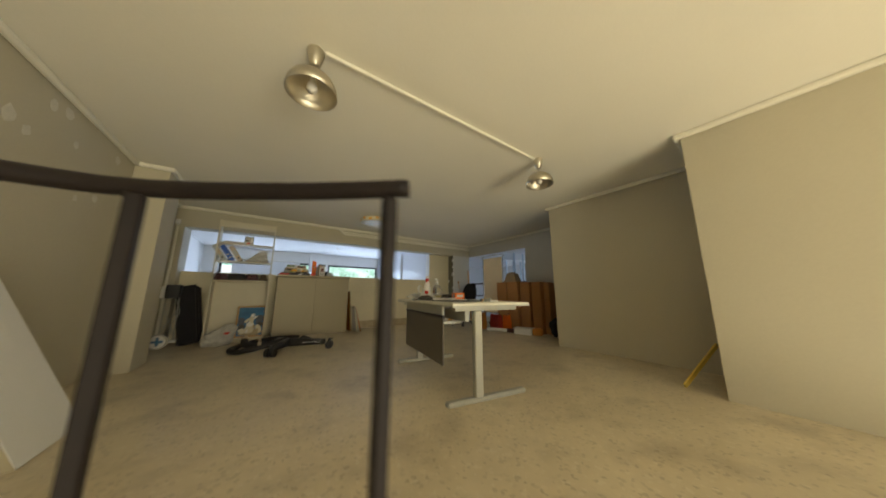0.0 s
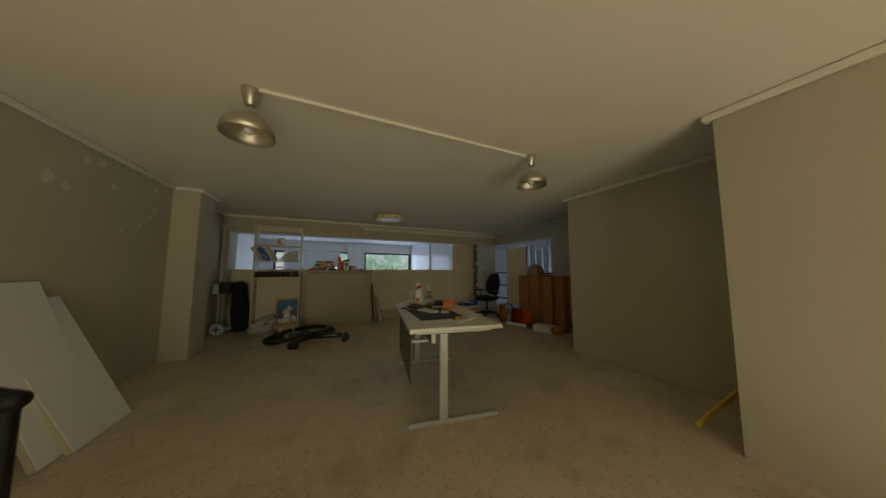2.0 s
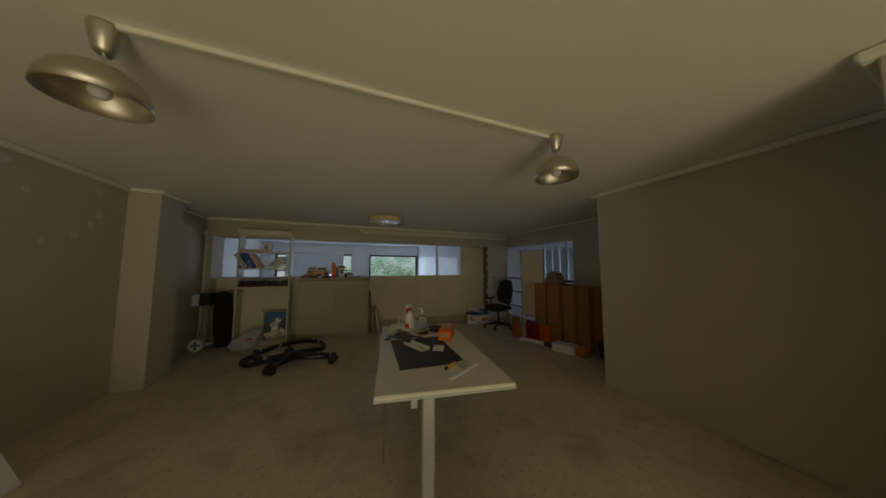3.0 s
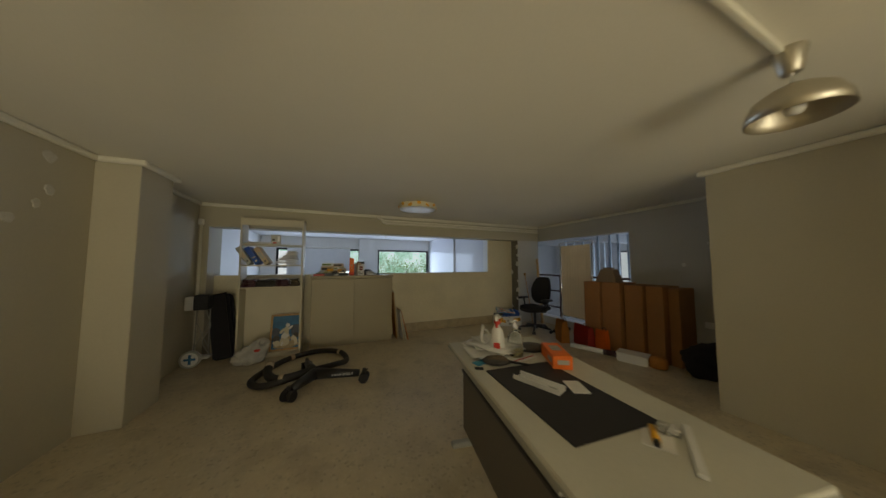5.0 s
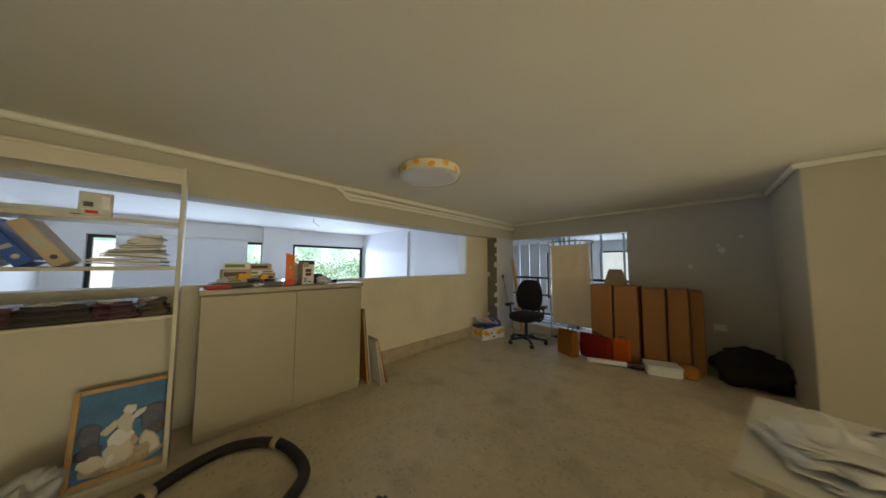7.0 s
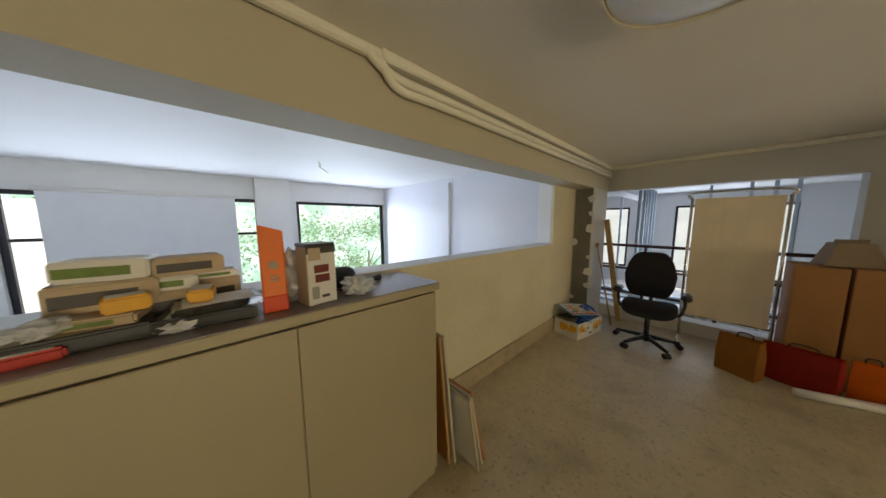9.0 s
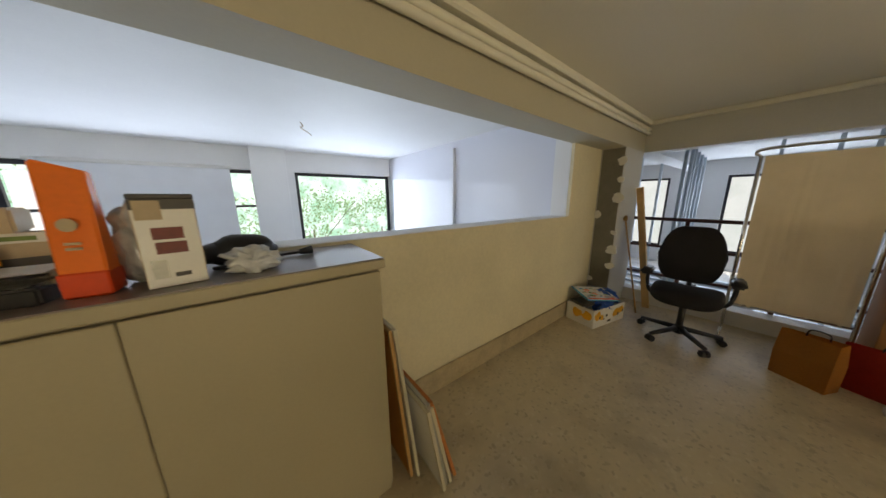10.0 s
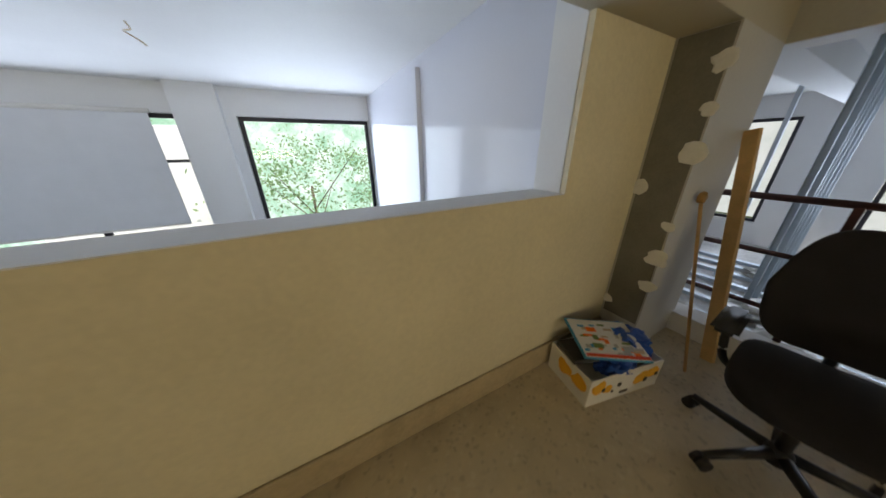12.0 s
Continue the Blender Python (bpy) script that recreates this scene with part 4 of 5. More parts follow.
part("hose_end", tube([(-0.13, 0.07, 0.16), (-0.12, -0.06, 0.11), (-0.03, -0.20, 0.09), (0.12, -0.25, 0.10), (0.36, -0.18, 0.12)], 0.045, 12), RUBBER, d, smooth=True)
part("clip", rod((-0.13, 0.075, 0.165), (-0.126, 0.02, 0.14), 0.048, seg=16), CARDL, d, "pale pinkish clip", True)
part("clip", rod((0.03, -0.232, 0.094), (0.075, -0.243, 0.097), 0.05, seg=16), CARDL, d, "pale pinkish clip", True)
for i in (2, 4):
    a, c = Vector(ring[i]), Vector(ring[i + 1]) - Vector(ring[i - 1])
    c.normalize()
    part("clip", rod(a - c * 0.025, a + c * 0.025, 0.039, seg=16), CARDL, d, "pale pinkish clip", True)

# ---- low cabinet and the things on it ----
cab = thing("low_cabinet", 1.94, 7.922, 0, 0, "cream two-door cabinet with a grey laminate top", "cabinet")
CW, CD = 1.305, 0.385
part("body", box(0.004, 0.022, 0.0, CW - 0.004, CD, 1.101, 0.002), LAM, cab)
for x0 in (0.005, CW / 2 + 0.001):
    part("door", box(x0, 0, 0.06, x0 + CW / 2 - 0.006, 0.0205, 1.094, 0.003), LAM, cab)
part("plinth", box(0.02, 0.03, 0.0, CW - 0.02, 0.045, 0.06), LAM, cab)
part("worktop", box(-0.01, -0.012, 1.107, CW + 0.012, CD, 1.143, 0.003), LAM, cab, "cream edged worktop")
part("worktop_surface", box(-0.006, -0.008, 1.143, CW + 0.008, CD - 0.002, 1.147), GREYTOP, cab, "brownish grey laminate surface")
CZ = 1.147


def on_cab(name, x, y, rz, label, category, group="", z=CZ):
    return thing(name, x, y, z, rz, label, category, group)


d = on_cab("orange_packet", 2.55, 8.025, -4, "tall orange packet with torn top", "packet")
b = box(-0.037, -0.035, 0, 0.037, 0.035, 0.31, 0.005)
for v in b.verts:
    if v.co.z > 0.28:
        v.co.y *= 0.35
        v.co.z -= 0.02 * (v.co.x / 0.037 > 0)
part("packet", b, ORANGE, d)
part("red_foot", box(-0.0385, -0.0362, 0.001, 0.0385, 0.0362, 0.06, 0.004), REDO, d, "orange red printed foot")
for k in range(2):
    part("text_bar", box(-0.012, -0.0358, 0.125 - 0.012 * k, 0.012, -0.0348, 0.131 - 0.012 * k), CARDL, d)
part("emblem", rod((0, -0.0362, 0.17), (0, -0.0352, 0.17), 0.015, seg=16), CARDL, d, "pale round emblem")
d = on_cab("clear_pouch", 2.625, 8.10, 0, "tall crumpled grey clear plastic pouch", "pouch")
b = blob(0.055, 0.035, 0.12, 0.35, 27, 4, 2.4)
for v in b.verts:
    v.co += 0.01 * noise.noise_vector(v.co * 30)
    v.co.z = max(v.co.z, 0)
part("pouch", b, SMOKE, d, smooth=True)
d = on_cab("printed_carton", 2.693, 8.02, 10, "beige carton with two red pictures, dark open lid", "box")
part("carton", box(-0.056, -0.045, 0, 0.056, 0.045, 0.225, 0.003), CARDL, d)
part("front_face", box(-0.054, -0.0465, 0.002, 0.054, -0.045, 0.223), PLASTIC, d, "pale printed front")
part("lid", box(-0.057, -0.047, 0.225, 0.057, 0.047, 0.238, 0.003), DARKP, d, "dark brown lid")
part("dark_band", box(-0.0565, -0.0478, 0.20, 0.0565, -0.0465, 0.225), DARKP, d, "dark printed band")
part("torn_flap", box(-0.05, -0.0495, 0.175, -0.005, -0.048, 0.222), CARDL, d, "pale torn flap")
part("picture", box(-0.03, -0.0478, 0.125, 0.026, -0.0465, 0.155), DKRED, d, "dark red picture")
part("picture", box(-0.028, -0.0478, 0.088, 0.028, -0.0465, 0.118), DKRED, d, "dark red picture")
part("emblem", box(-0.005, -0.0478, 0.025, 0.025, -0.0465, 0.036), DARKP, d)
for i in range(3):
    part("text_bar", box(-0.042, -0.0478, 0.025 + 0.013 * i, -0.015, -0.0465, 0.041 + 0.016 * i), TSTEEL, d)
d = on_cab("hair_dryer", 2.83, 8.19, 12, "black hair dryer lying on its side", "hair dryer")
part("body", blob(0.10, 0.05, 0.058, 0.14, 3), BLACK, d, smooth=True)
part("nozzle", rod((-0.13, -0.01, 0.04), (-0.07, 0, 0.045), 0.028, 0.036, 14), BLACK, d, smooth=True)
part("handle", rod((0.03, -0.02, 0.04), (0.11, 0.03, 0.03), 0.02, 0.017), BLACK, d, smooth=True)
d = on_cab("cable", 2.97, 8.18, 0, "short black cable with a plug", "cable")
part("cord", tube([(-0.16, -0.09, 0.008), (-0.1, -0.03, 0.01), (-0.02, -0.005, 0.01), (0.045, -0.005, 0.012)], 0.005, 8), BLACK, d, smooth=True)
part("plug", rod((0.04, -0.005, 0.014), (0.085, 0.0, 0.016), 0.011, 0.017), BLACK, d, smooth=True)
d = on_cab("clear_bag", 2.862, 8.02, 0, "crumpled clear plastic bag", "bag")
b = blob(0.062, 0.045, 0.042, 0.6, 8, 4, 3.2)
for v in b.verts:
    v.co += 0.006 * noise.noise_vector(v.co * 26)
    v.co.z = max(v.co.z, 0)
part("bag", b, BAGC, d, smooth=True)
d = on_cab("black_pen", 2.775, 8.10, -20, "small black pen cap", "pen")
part("cap", rod((-0.02, 0, 0.006), (0.02, 0, 0.006), 0.006), BLACK, d, smooth=True)
for i, (x, y, z, sx, sy, sz, mat, rz, lab) in enumerate([
    (2.12, 8.10, 0, 0.13, 0.10, 0.022, BLACK, 4, "flat black plastic food tray"), (2.38, 8.08, 0, 0.12, 0.09, 0.02, BLACK, -6, "flat black plastic food tray"),
    (2.40, 8.07, 0.041, 0.11, 0.08, 0.013, CLEAR, 3, "clear plastic food tray lid"), (2.14, 8.12, 0.045, 0.1, 0.085, 0.014, CARDL, -8, "pale flat cardboard food carton"),
    (2.20, 8.10, 0.074, 0.045, 0.06, 0.022, YELLOW, 12, "small bright yellow food packet"), (2.36, 8.09, 0.068, 0.03, 0.05, 0.02, YELLOW, -5, "small bright yellow food packet"),
    (2.26, 8.20, 0.0, 0.09, 0.07, 0.05, CARDL, 7, "pale cardboard carton under a tub"), (2.27, 8.20, 0.101, 0.085, 0.06, 0.022, PLASTIC, -4, "white plastic tub on a carton"),
    (2.40, 8.22, 0.0, 0.055, 0.05, 0.06, CARDL, 15, "small pale cardboard food carton"), (2.40, 8.21, 0.121, 0.06, 0.04, 0.012, PLASTIC, 0, "flat white plastic tub lid"),
    (2.16, 8.17, 0.075, 0.10, 0.07, 0.04, CARDL, 5, "pale cardboard carton on top of others"), (2.17, 8.17, 0.157, 0.09, 0.06, 0.03, PLASTIC, -7, "white cardboard carton with green print"), (2.33, 8.19, 0.147, 0.085, 0.06, 0.03, CARDL, 9, "pale cardboard carton on the pile"), (2.04, 8.00, 0.0, 0.08, 0.03, 0.015, REDC, 8, "crumpled red and white wrapper")]):
    d = on_cab("packet" if mat not in (CLEAR, BLACK) else "tray", x, y, rz, lab, "packaging", "packaging on the cabinet", CZ + z)
    part("pack", box(-sx, -sy, 0, sx, sy, 2 * sz, min(0.006, sz * 0.4), seg=2), mat, d)
    part("flap", box(-sx * 0.8, -sy * 0.8, 2 * sz, sx * 0.8, sy * 0.8, 2 * sz + 0.001), PAPER if i % 3 else CARDL, d)
    if mat in (PLASTIC, CARDL):
        part("print_band", box(-sx * 0.9, -sy - 0.0012, sz * 0.5, sx * 0.6, -sy, sz * 1.4), GREENP if i % 2 else DARKP, d)

for i, (x, y, z, sx) in enumerate([(2.31, 8.02, 0.0, 0.05), (2.46, 8.13, 0.0, 0.045), (2.08, 8.04, 0.05, 0.05)]):
    d = on_cab("crumpled_wrapper", x, y, 30 * i, "crumpled clear food wrapper on the cabinet", "wrapper", "wrappers on the cabinet", CZ + z)
    part("wrapper", blob(sx, sx * 0.7, 0.022, 0.45, i + 61, 4, 3.0), BAGC, d, smooth=True)
for mat, fill, hh, xb, y0, y1, lean, lab in (
    (WOOD, KRAFT, 0.83, 3.338, 7.92, 8.25, 5.0, "tall orange wood framed board leaning on the cabinet"),
    (SHELFW, SHELFW, 0.84, 3.366, 7.90, 8.25, 6.0, "tall cream board leaning on the cabinet"),
    (SHELFW, PAPER, 0.50, 3.430, 7.77, 8.18, 9.5, "low cream framed panel leaning beside the cabinet"),
    (TSTEEL, PAPER, 0.52, 3.452, 7.785, 8.20, 10.5, "low grey framed panel leaning beside the cabinet"),
    (SHELFW, PAPER, 0.50, 3.476, 7.78, 8.19, 12.0, "low cream framed panel leaning beside the cabinet"),
    (RAWOOD, CARDG, 0.53, 3.512, 7.79, 8.24, 15.0, "orange wood framed picture seen from its brown back"),
):
    d = thing("leaning_board", xb, y0, 0.004, 0, lab, "board", "boards beside the cabinet", 0, -lean)
    ww = y1 - y0
    part("panel", box(-0.005, 0.012, 0.01, 0.005, ww - 0.012, hh - 0.01), fill, d)
    for a in ((0, 0, 0.016, hh), (ww - 0.016, 0, ww, hh), (0.016, 0, ww - 0.016, 0.016), (0.016, hh - 0.016, ww - 0.016, hh)):
        part("edge_bar", box(-0.008, a[0], a[1], 0.008, a[2], a[3], 0.002), mat, d)

# ---- office chair ----
def cushion(sx, sy, sz, power=0.55, edge=0.7):
    """A padded pad with rounded outline, flat along x by sx."""
    bm = bmesh.new()
    bmesh.ops.create_uvsphere(bm, u_segments=36, v_segments=20, radius=1)
    for v in bm.verts:
        p = [math.copysign(abs(c) ** e, c) for c, e in zip(v.co, (edge, power, power))]
        v.co = Vector((p[0] * sx, p[1] * sy, p[2] * sz))
    return bm



ch = thing("office_chair", 6.03, 7.38, 0, 4, "black fabric office chair with armrests on five casters", "chair")
part("gas_lift", rod((0, 0, 0.07), (0, 0, 0.40), 0.026), BLACK, ch, smooth=True)
part("hub", lathe([(0, 0.06), (0.045, 0.06), (0.045, 0.12), (0.03, 0.14), (0, 0.14)]), BLACK, ch, smooth=True)
for i in range(5):
    a = 2 * math.pi * i / 5 + 0.04
    ex, ey = 0.31 * math.cos(a), 0.31 * math.sin(a)
    s = part("base_spoke", rod((0.03 * math.cos(a), 0.03 * math.sin(a), 0.105), (ex, ey, 0.075), 0.026, 0.017, 8), BLACK, ch, smooth=True)
    for k in (-1, 1):
        o = Vector((-math.sin(a), math.cos(a), 0)) * 0.017 * k
        c = Vector((ex, ey, 0.03)) + o
        part("caster", rod(c - o * 0.7, c + o * 0.7, 0.029, seg=14), RUBBER, s)
b = cushion(0.25, 0.25, 0.05, 0.5, 0.5)
for v in b.verts:
    v.co.z += 0.448 + 0.022 * (v.co.y / 0.245) ** 2 - 0.03 * max(0, -v.co.x / 0.245) ** 3
part("seat", b, FABRIC, ch, smooth=True)
part("mechanism", box(-0.10, -0.08, 0.365, 0.12, 0.08, 0.402, 0.01), BLACK, ch)
part("back_bar", tube([(0.08, 0, 0.39), (0.25, 0, 0.39), (0.30, 0, 0.47), (0.29, 0, 0.68)], 0.02, 8), BLACK, ch, smooth=True)
b = cushion(0.038, 0.245, 0.275, 0.42, 0.5)
for v in b.verts:
    t = v.co.z / 0.275
    v.co.y *= 1 - 0.30 * max(0, t) ** 1.3 - 0.20 * max(0, -t) ** 1.6
    v.co.x += 0.035 * t - 0.05 * (v.co.y / 0.24) ** 2 + 0.02 * (1 - t * t) * -1
    v.co += Vector((0.27, 0.025, 0.795))
part("backrest", b, FABRIC, ch, smooth=True)
part("back_shell", cushion(0.014, 0.17, 0.19, 0.6, 0.6), BLACK, ch, "black plastic back shell", True).matrix_basis = pose(0.305, 0.025, 0.80, 0, 7, 0)
for k in (-1, 1):
    ar = part("arm_support", tube([(0.0, 0.14 * k, 0.40), (0.0, 0.26 * k, 0.42), (0.02, 0.295 * k, 0.52), (0.0, 0.295 * k, 0.625)], 0.016, 8), BLACK, ch, smooth=True)
    part("arm_pad", box(-0.14, 0.30 * k - 0.045, 0.615, 0.13, 0.30 * k + 0.045, 0.658, 0.016, seg=2), BLACK, ar, smooth=True)

# ---- folding screen in the side opening ----
d = thing("privacy_screen", 6.5, 6.80, 0, 0, "chrome framed folding screen with cream pleated cloth", "screen")
for y in (-0.34, 0.335):
    part("upright", rod((0, y, 0.05), (0, y, 1.70), 0.013), CHROME, d, smooth=True)
part("top_bar", tube([(0, -0.34, 1.69), (0, -0.32, 1.76), (0, 0.315, 1.76), (0, 0.335, 1.69)], 0.013, 10), CHROME, d, smooth=True)
part("lower_bar", rod((0, -0.34, 0.33), (0, 0.335, 0.33), 0.009), CHROME, d, smooth=True)
b = bmesh.new()
NX = 64
rows = []
for k, z in enumerate((0.32, 0.6, 1.1, 1.5, 1.70)):
    rows.append([b.verts.new((-0.006 + 0.0014 * math.sin(i * 1.05 + 0.4 * k) + 0.004 * noise.noise(Vector((i * 0.3, z * 2, 0))), -0.315 + 0.625 * i / NX, z)) for i in range(NX + 1)])
for r0, r1 in zip(rows, rows[1:]):
    for i in range(NX):
        b.faces.new((r0[i], r0[i + 1], r1[i + 1], r1[i]))
part("cloth", b, CLOTH, d, "cream pleated cloth", True)
for y in (-0.34, 0.335):
    ft = part("foot", rod((-0.24, y, 0.06), (0.2, y, 0.06), 0.013), CHROME, d, smooth=True)
    for x in (-0.23, 0.19):
        part("caster", rod((x, y - 0.012, 0.025), (x, y + 0.012, 0.025), 0.025, seg=14), RUBBER, ft)

# ---- tall cartons on the east wall ----
for i, (x, y0, y1, hh) in enumerate([(6.22, 6.15, 6.42, 1.045), (6.24, 5.85, 6.125, 1.05), (6.28, 5.575, 5.81, 1.03), (6.33, 5.355, 5.555, 1.03), (6.43, 5.225, 5.343, 1.01)]):
    d = thing("tall_carton", x, y0, 0, 0, "tall narrow brown cardboard carton against the grey wall", "carton", "row of tall cartons")
    dd, ww = min(0.42, XE - 0.01 - x), y1 - y0
    part("carton", box(0, 0, 0, dd, ww, hh, 0.005), BROWN, d)
    part("top_flap", box(0.003, 0.003, hh, dd - 0.003, ww / 2 - 0.002, hh + 0.004), BROWN, d)
    part("top_flap", box(0.003, ww / 2 + 0.002, hh, dd - 0.003, ww - 0.003, hh + 0.004), BROWN, d)
d = thing("open_carton", 6.45, 6.13, 1.056, 8, "open cardboard carton with slanted flaps", "carton")
b = box(-0.13, -0.15, 0, 0.13, 0.15, 0.20, 0.004)
for v in b.verts:
    if v.co.z > 0.1:
        v.co.y *= 0.62
        v.co.x *= 0.7
part("carton", b, CARDG, d)
part("flap", box(-0.01, -0.085, 0.19, 0.0, 0.085, 0.23), CARDG, d)


def carrier(x, y, rz, w, dp, h, mat, label):
    t = thing("carrier_bag", x, y, 0, rz, label, "bag", "bags on the floor")
    bm = bmesh.new()
    lo = [bm.verts.new(p) for p in ((-w, -dp, 0), (w, -dp, 0), (w, dp, 0), (-w, dp, 0))]
    mid = [bm.verts.new(p) for p in ((-w * 1.05, -dp * 0.9, h * 0.55), (w * 0.98, -dp * 1.1, h * 0.5), (w * 1.04, dp, h * 0.5), (-w, dp * 0.9, h * 0.55))]
    hi = [bm.verts.new(p) for p in ((-w, -dp * 0.5, h), (w * 1.02, -dp * 0.8, h * 0.93), (w, dp * 0.7, h), (-w * 0.96, dp * 0.5, h * 0.96))]
    bm.faces.new(lo[::-1])
    for a, c in ((lo, mid), (mid, hi)):
        for i in range(4):
            j = (i + 1) % 4
            bm.faces.new((a[i], a[j], c[j], c[i]))
    bmesh.ops.solidify(bm, geom=bm.faces[:], thickness=0.004)
    part("bag", bm, mat, t)
    part("handle", tube([(-w * 0.4, -dp * 0.6, h * 0.93), (-w * 0.3, -dp * 0.7, h * 1.05), (w * 0.3, -dp * 0.75, h * 1.04), (w * 0.4, -dp * 0.65, h * 0.9)], 0.005, 6), BLACK, t, smooth=True)
    return t


carrier(5.98, 6.68, 62, 0.135, 0.07, 0.37, KRAFT, "brown paper carrier bag standing on the floor")
carrier(6.08, 6.34, 68, 0.20, 0.06, 0.34, REDC, "red paper carrier bag standing on the floor")
carrier(6.07, 6.02, 80, 0.085, 0.05, 0.35, ORANGE, "small bright orange bag standing on the floor")
d = thing("wrapped_roll", 5.83, 6.38, 0.04, -68, "long white and purple wrapped roll lying on the floor", "roll")
part("roll", rod((0, 0, 0), (0.45, 0, 0), 0.035, seg=16), PLASTIC, d, smooth=True)
part("wrapped_end", rod((0.45, 0, 0), (0.85, 0.02, 0.0), 0.04, 0.045, seg=16), PURPLE, d, "purple wrapped end", True)
part("handle", rod((0.85, 0.02, 0), (1.12, 0.05, 0.0), 0.03, 0.02, seg=12), BLACK, d, "black end", True)
d = thing("white_tub", 6.10, 5.62, 0, 20, "low white plastic tub on the floor", "tub")
b = box(-0.11, -0.17, 0.0, 0.11, 0.17, 0.11, 0.012, seg=2)
part("tub", b, PLASTIC, d)
part("rim", box(-0.118, -0.178, 0.108, 0.118, 0.178, 0.122, 0.005), PLASTIC, d)
d = thing("wicker_pot", 6.2, 5.38, 0, 0, "brown round basket lid leaning by the cartons", "basket")
part("disc", lathe([(0, 0), (0.09, 0), (0.10, 0.02), (0.10, 0.10), (0.06, 0.13), (0, 0.13)]), KRAFT, d, smooth=True)
d = thing("black_sack", 6.42, 4.87, 0, 100, "large black soft bag slumped on the floor", "bag")
part("sack", blob(0.31, 0.24, 0.22, 0.28, 15, 4, 1.6), FABRIC, d, smooth=True)
part("strap", tube([(-0.2, -0.1, 0.34), (0.0, -0.15, 0.37), (0.2, -0.08, 0.35)], 0.012, 6), BLACK, d, smooth=True)

# ---- fruit box, stick and plank in the corner ----
d = thing("fruit_box", 5.85, 8.06, 0, -12, "white and yellow fruit carton full of blue things", "box")
bw, bd, bh = 0.27, 0.16, 0.20
part("base", box(-bw, -bd, 0, bw, bd, 0.012), PLASTIC, d)
for a in ((-bw, -bd, bw, -bd + 0.008), (-bw, bd - 0.008, bw, bd), (-bw, -bd + 0.008, -bw + 0.008, bd - 0.008), (bw - 0.008, -bd + 0.008, bw, bd - 0.008)):
    part("side", box(a[0], a[1], 0.012, a[2], a[3], bh, 0.002), PLASTIC, d, "white printed carton side")
for i, (x, z, r) in enumerate([(-0.20, 0.13, 0.045), (-0.13, 0.10, 0.03), (0.12, 0.11, 0.05), (0.20, 0.13, 0.045)]):
    part("yellow_print", patch(r, i + 70, 1.2), YELLOW, d, "yellow fruit print").matrix_basis = pose(x, -bd - 0.0005, z)
    part("print_outline", patch(r * 0.35, i + 80, 0.8), DARKP, d).matrix_basis = pose(x + 0.03, -bd - 0.004, z - 0.02)
for i, y in enumerate((-0.08, 0.03)):
    part("yellow_print", patch(0.05, i + 75, 1.1), YELLOW, d, "yellow fruit print").matrix_basis = pose(-bw - 0.0005, y, 0.12, 0, 0, -90)
part("grip_hole", rod((-0.05, -bd - 0.003, 0.11), (-0.05, -bd, 0.11), 0.016, seg=14), DARKP, d)
part("print_bar", box(-0.03, -bd - 0.003, 0.03, 0.03, -bd, 0.05), DARKP, d)
d2 = thing("blue_bag", 5.99, 8.03, 0.14, -10, "crumpled bright blue plastic bag filling the carton", "bag")
b = blob(0.14, 0.11, 0.10, 0.5, 17, 4, 2.6)
for v in b.verts:
    v.co += 0.012 * noise.noise_vector(v.co * 24)
    v.co.z = max(v.co.z, 0)
part("bag", b, BLUE, d2)
d2 = thing("blue_cloth", 5.82, 7.975, 0.135, -14, "bright blue crumpled cloth in the carton", "cloth")
part("cloth", blob(0.12, 0.07, 0.07, 0.5, 23, 4, 2.8), BLUE, d2)
d2 = thing("dark_folder", 5.72, 8.12, 0.202, -20, "dark grey folder lying on the carton", "folder")
part("folder", box(-0.13, -0.09, 0, 0.13, 0.09, 0.03, 0.004), DARKP, d2)
d2 = thing("picture_book", 5.82, 8.07, 0.29, -28, "colourful children's picture folder lying on top", "book", "", 10, 6)
part("cover", box(-0.20, -0.145, 0, 0.20, 0.145, 0.014, 0.002), CYAN, d2)
part("page", box(-0.19, -0.14, 0.014, 0.195, 0.135, 0.018, 0.001), PAPER, d2, "pale printed page")
rg = random.Random(9)
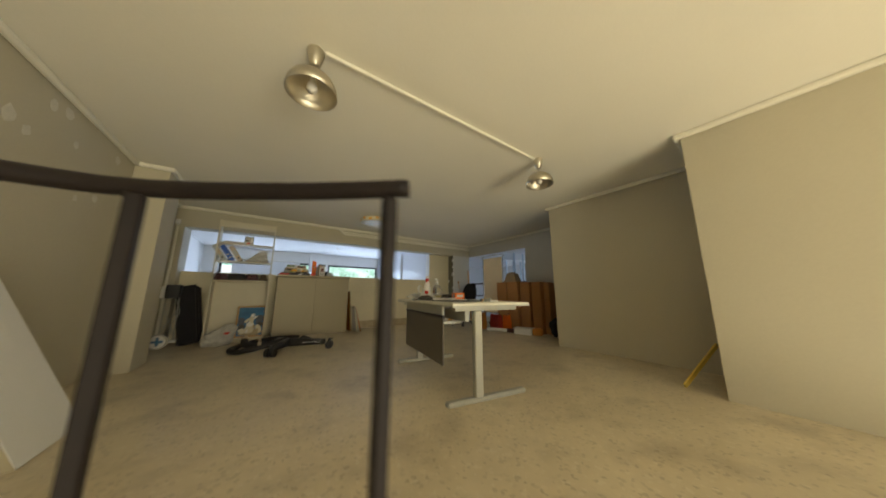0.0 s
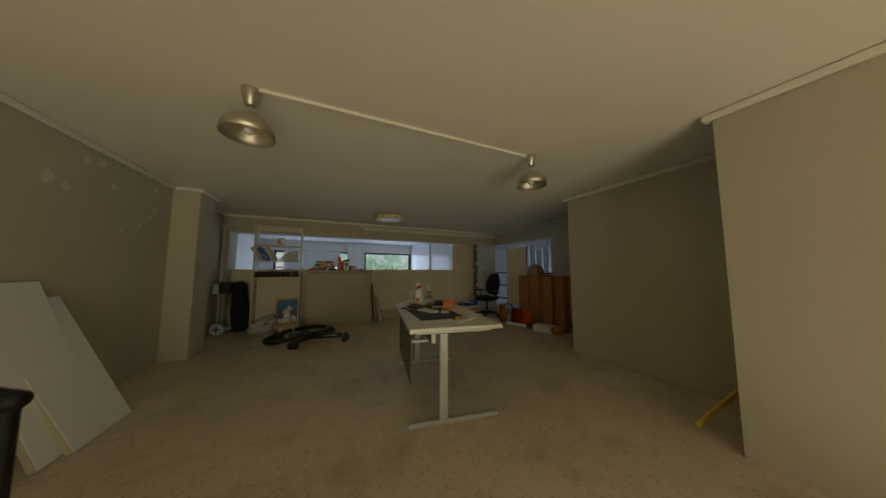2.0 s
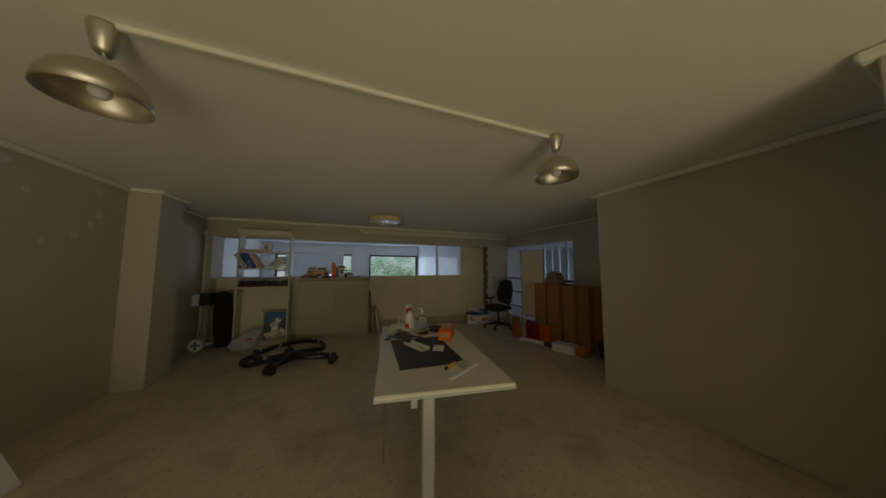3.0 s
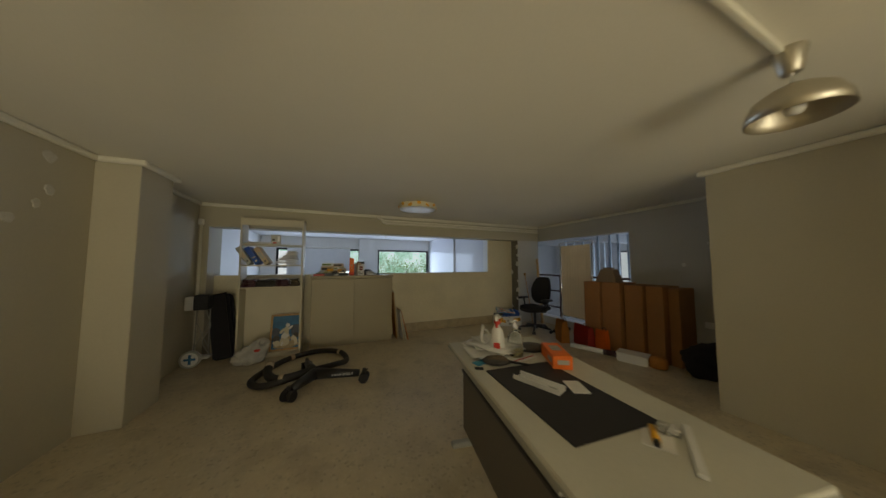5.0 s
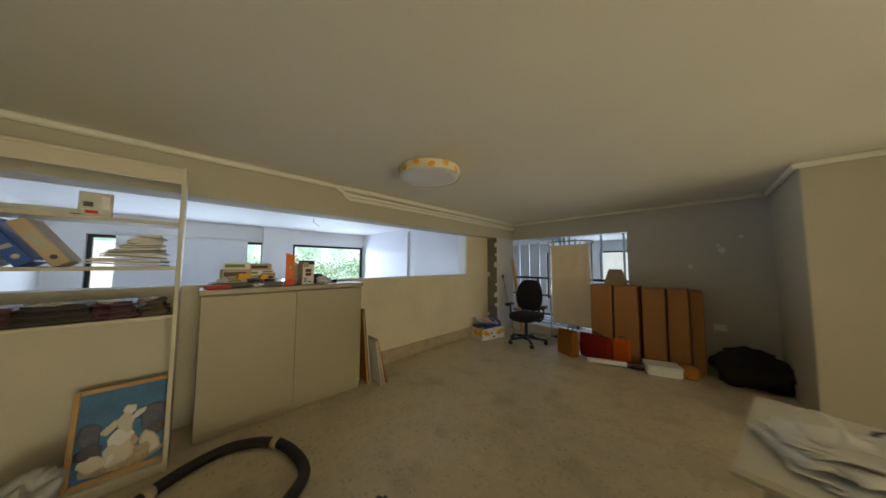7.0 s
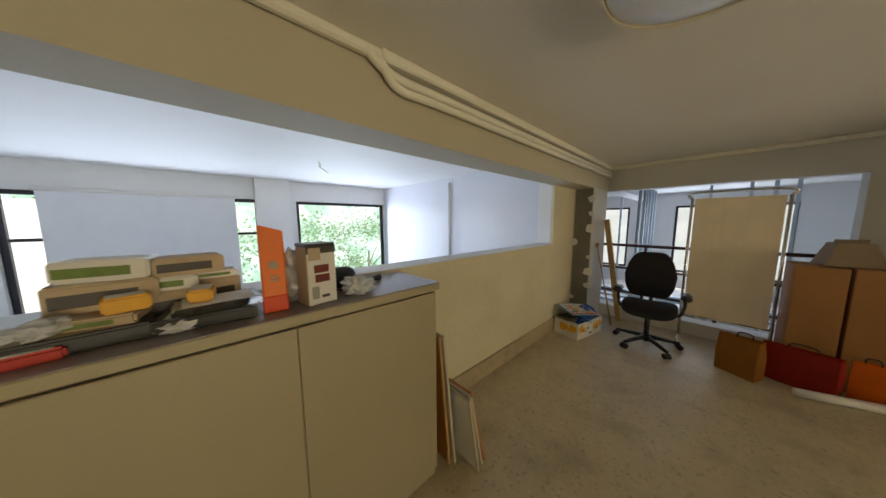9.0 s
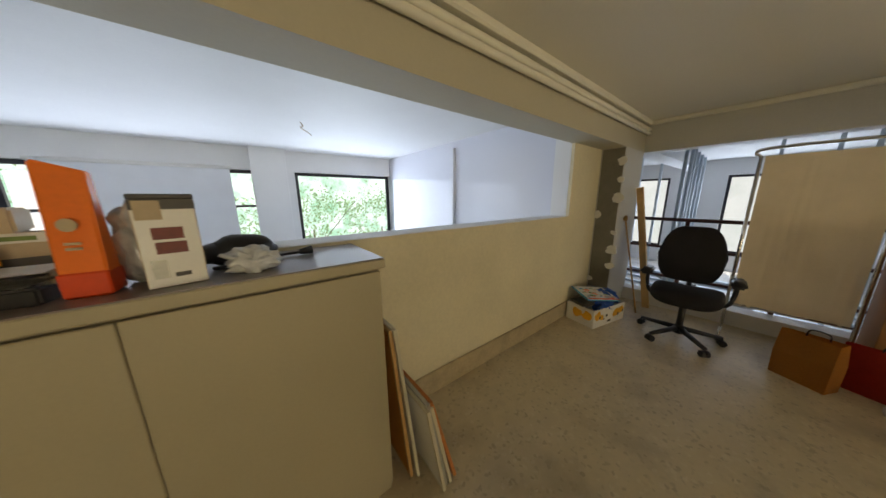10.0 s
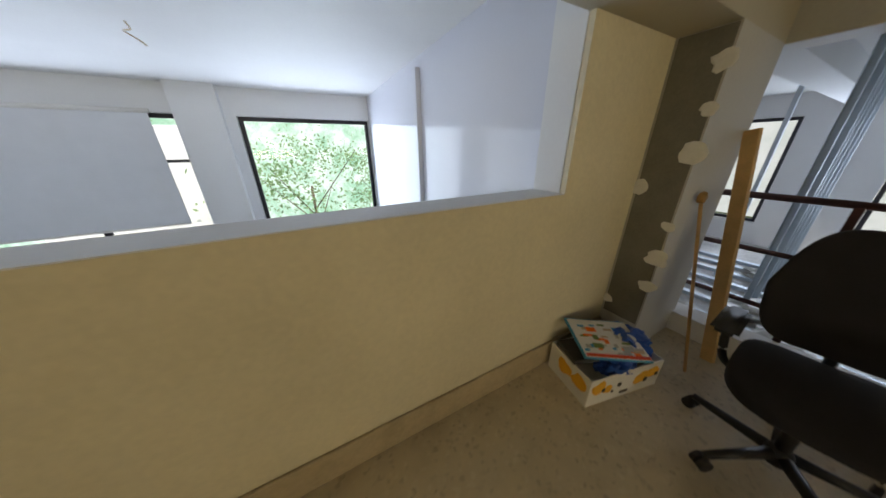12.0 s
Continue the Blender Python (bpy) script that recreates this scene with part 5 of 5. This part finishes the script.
for i in range(34):
    x, y, w, h = rg.uniform(-0.18, 0.15), rg.uniform(-0.13, 0.10), rg.uniform(0.02, 0.07), rg.uniform(0.01, 0.035)
    part("print_patch", box(x, y, 0.018, min(x + w, 0.19), y + h, 0.0185 + 0.0002 * (i % 6)), rg.choice((ORANGE, CYAN, TSTEEL, CYAN, GREENP, TSTEEL, TSTEEL, CARDL)), d2)
part("print_band", box(-0.185, -0.138, 0.018, 0.19, -0.118, 0.0205), REDO, d2, "orange red printed band")
d = thing("wooden_plank", 6.50, 7.82, 0, 0, "narrow pine plank leaning in the corner", "plank")
b = box(-0.036, -0.014, 0, 0.036, 0.014, 1.49, 0.002)
part("plank", b, PLANK, d)
d.matrix_world = Matrix.Translation((6.60, 7.765, 0.01)) @ Vector((0.14, 0.27, 1.46)).to_track_quat("Z", "Y").to_matrix().to_4x4() @ pose(0, 0, 0, 0, 0, 100)
d = thing("walking_stick", 6.365, 7.80, 0, 0, "thin wooden stick with a brass knob leaning on the pillar", "stick")
part("shaft", rod((0, 0, 0), (0.0, 0.235, 1.10), 0.009), WOOD, d, smooth=True)
part("knob", blob(0.026, 0.022, 0.035, 0.35, 6, 3), GOLD, d, smooth=True).matrix_basis = pose(0, 0.235, 1.08)

# ---- boards and plank near the stair head ----
for i, (y0, y1, hh, xb, lab) in enumerate([(4.52, 5.02, 1.05, 0.95, "white foam board leaning on the wall"), (4.38, 4.86, 1.14, 0.90, "white foam board leaning behind another")]):
    d = thing("foam_board", xb, y0, 0.006, 0, lab, "board", "white boards by the wall", 0, -math.degrees(math.asin((xb - 0.49) / hh)))
    part("panel", box(-0.035, 0, 0, 0, y1 - y0, hh, 0.003), WHITE, d)
    part("edge", box(-0.034, -0.003, 0.002, -0.002, 0, hh - 0.002), LAM, d, "yellowish cut edge")
d = thing("yellow_lath", 4.97, 3.05, 0.01, 0, "yellow wooden lath leaning behind the pier", "lath")
part("lath", box(-0.02, -0.008, 0, 0.02, 0.008, 0.62, 0.002), YWOOD, d)
d.matrix_world = Matrix.Translation((4.86, 3.03, 0.012)) @ Vector((0.50, -0.16, 0.30)).to_track_quat("Z", "Y").to_matrix().to_4x4() @ pose(0, 0, 0, 0, 0, 90)
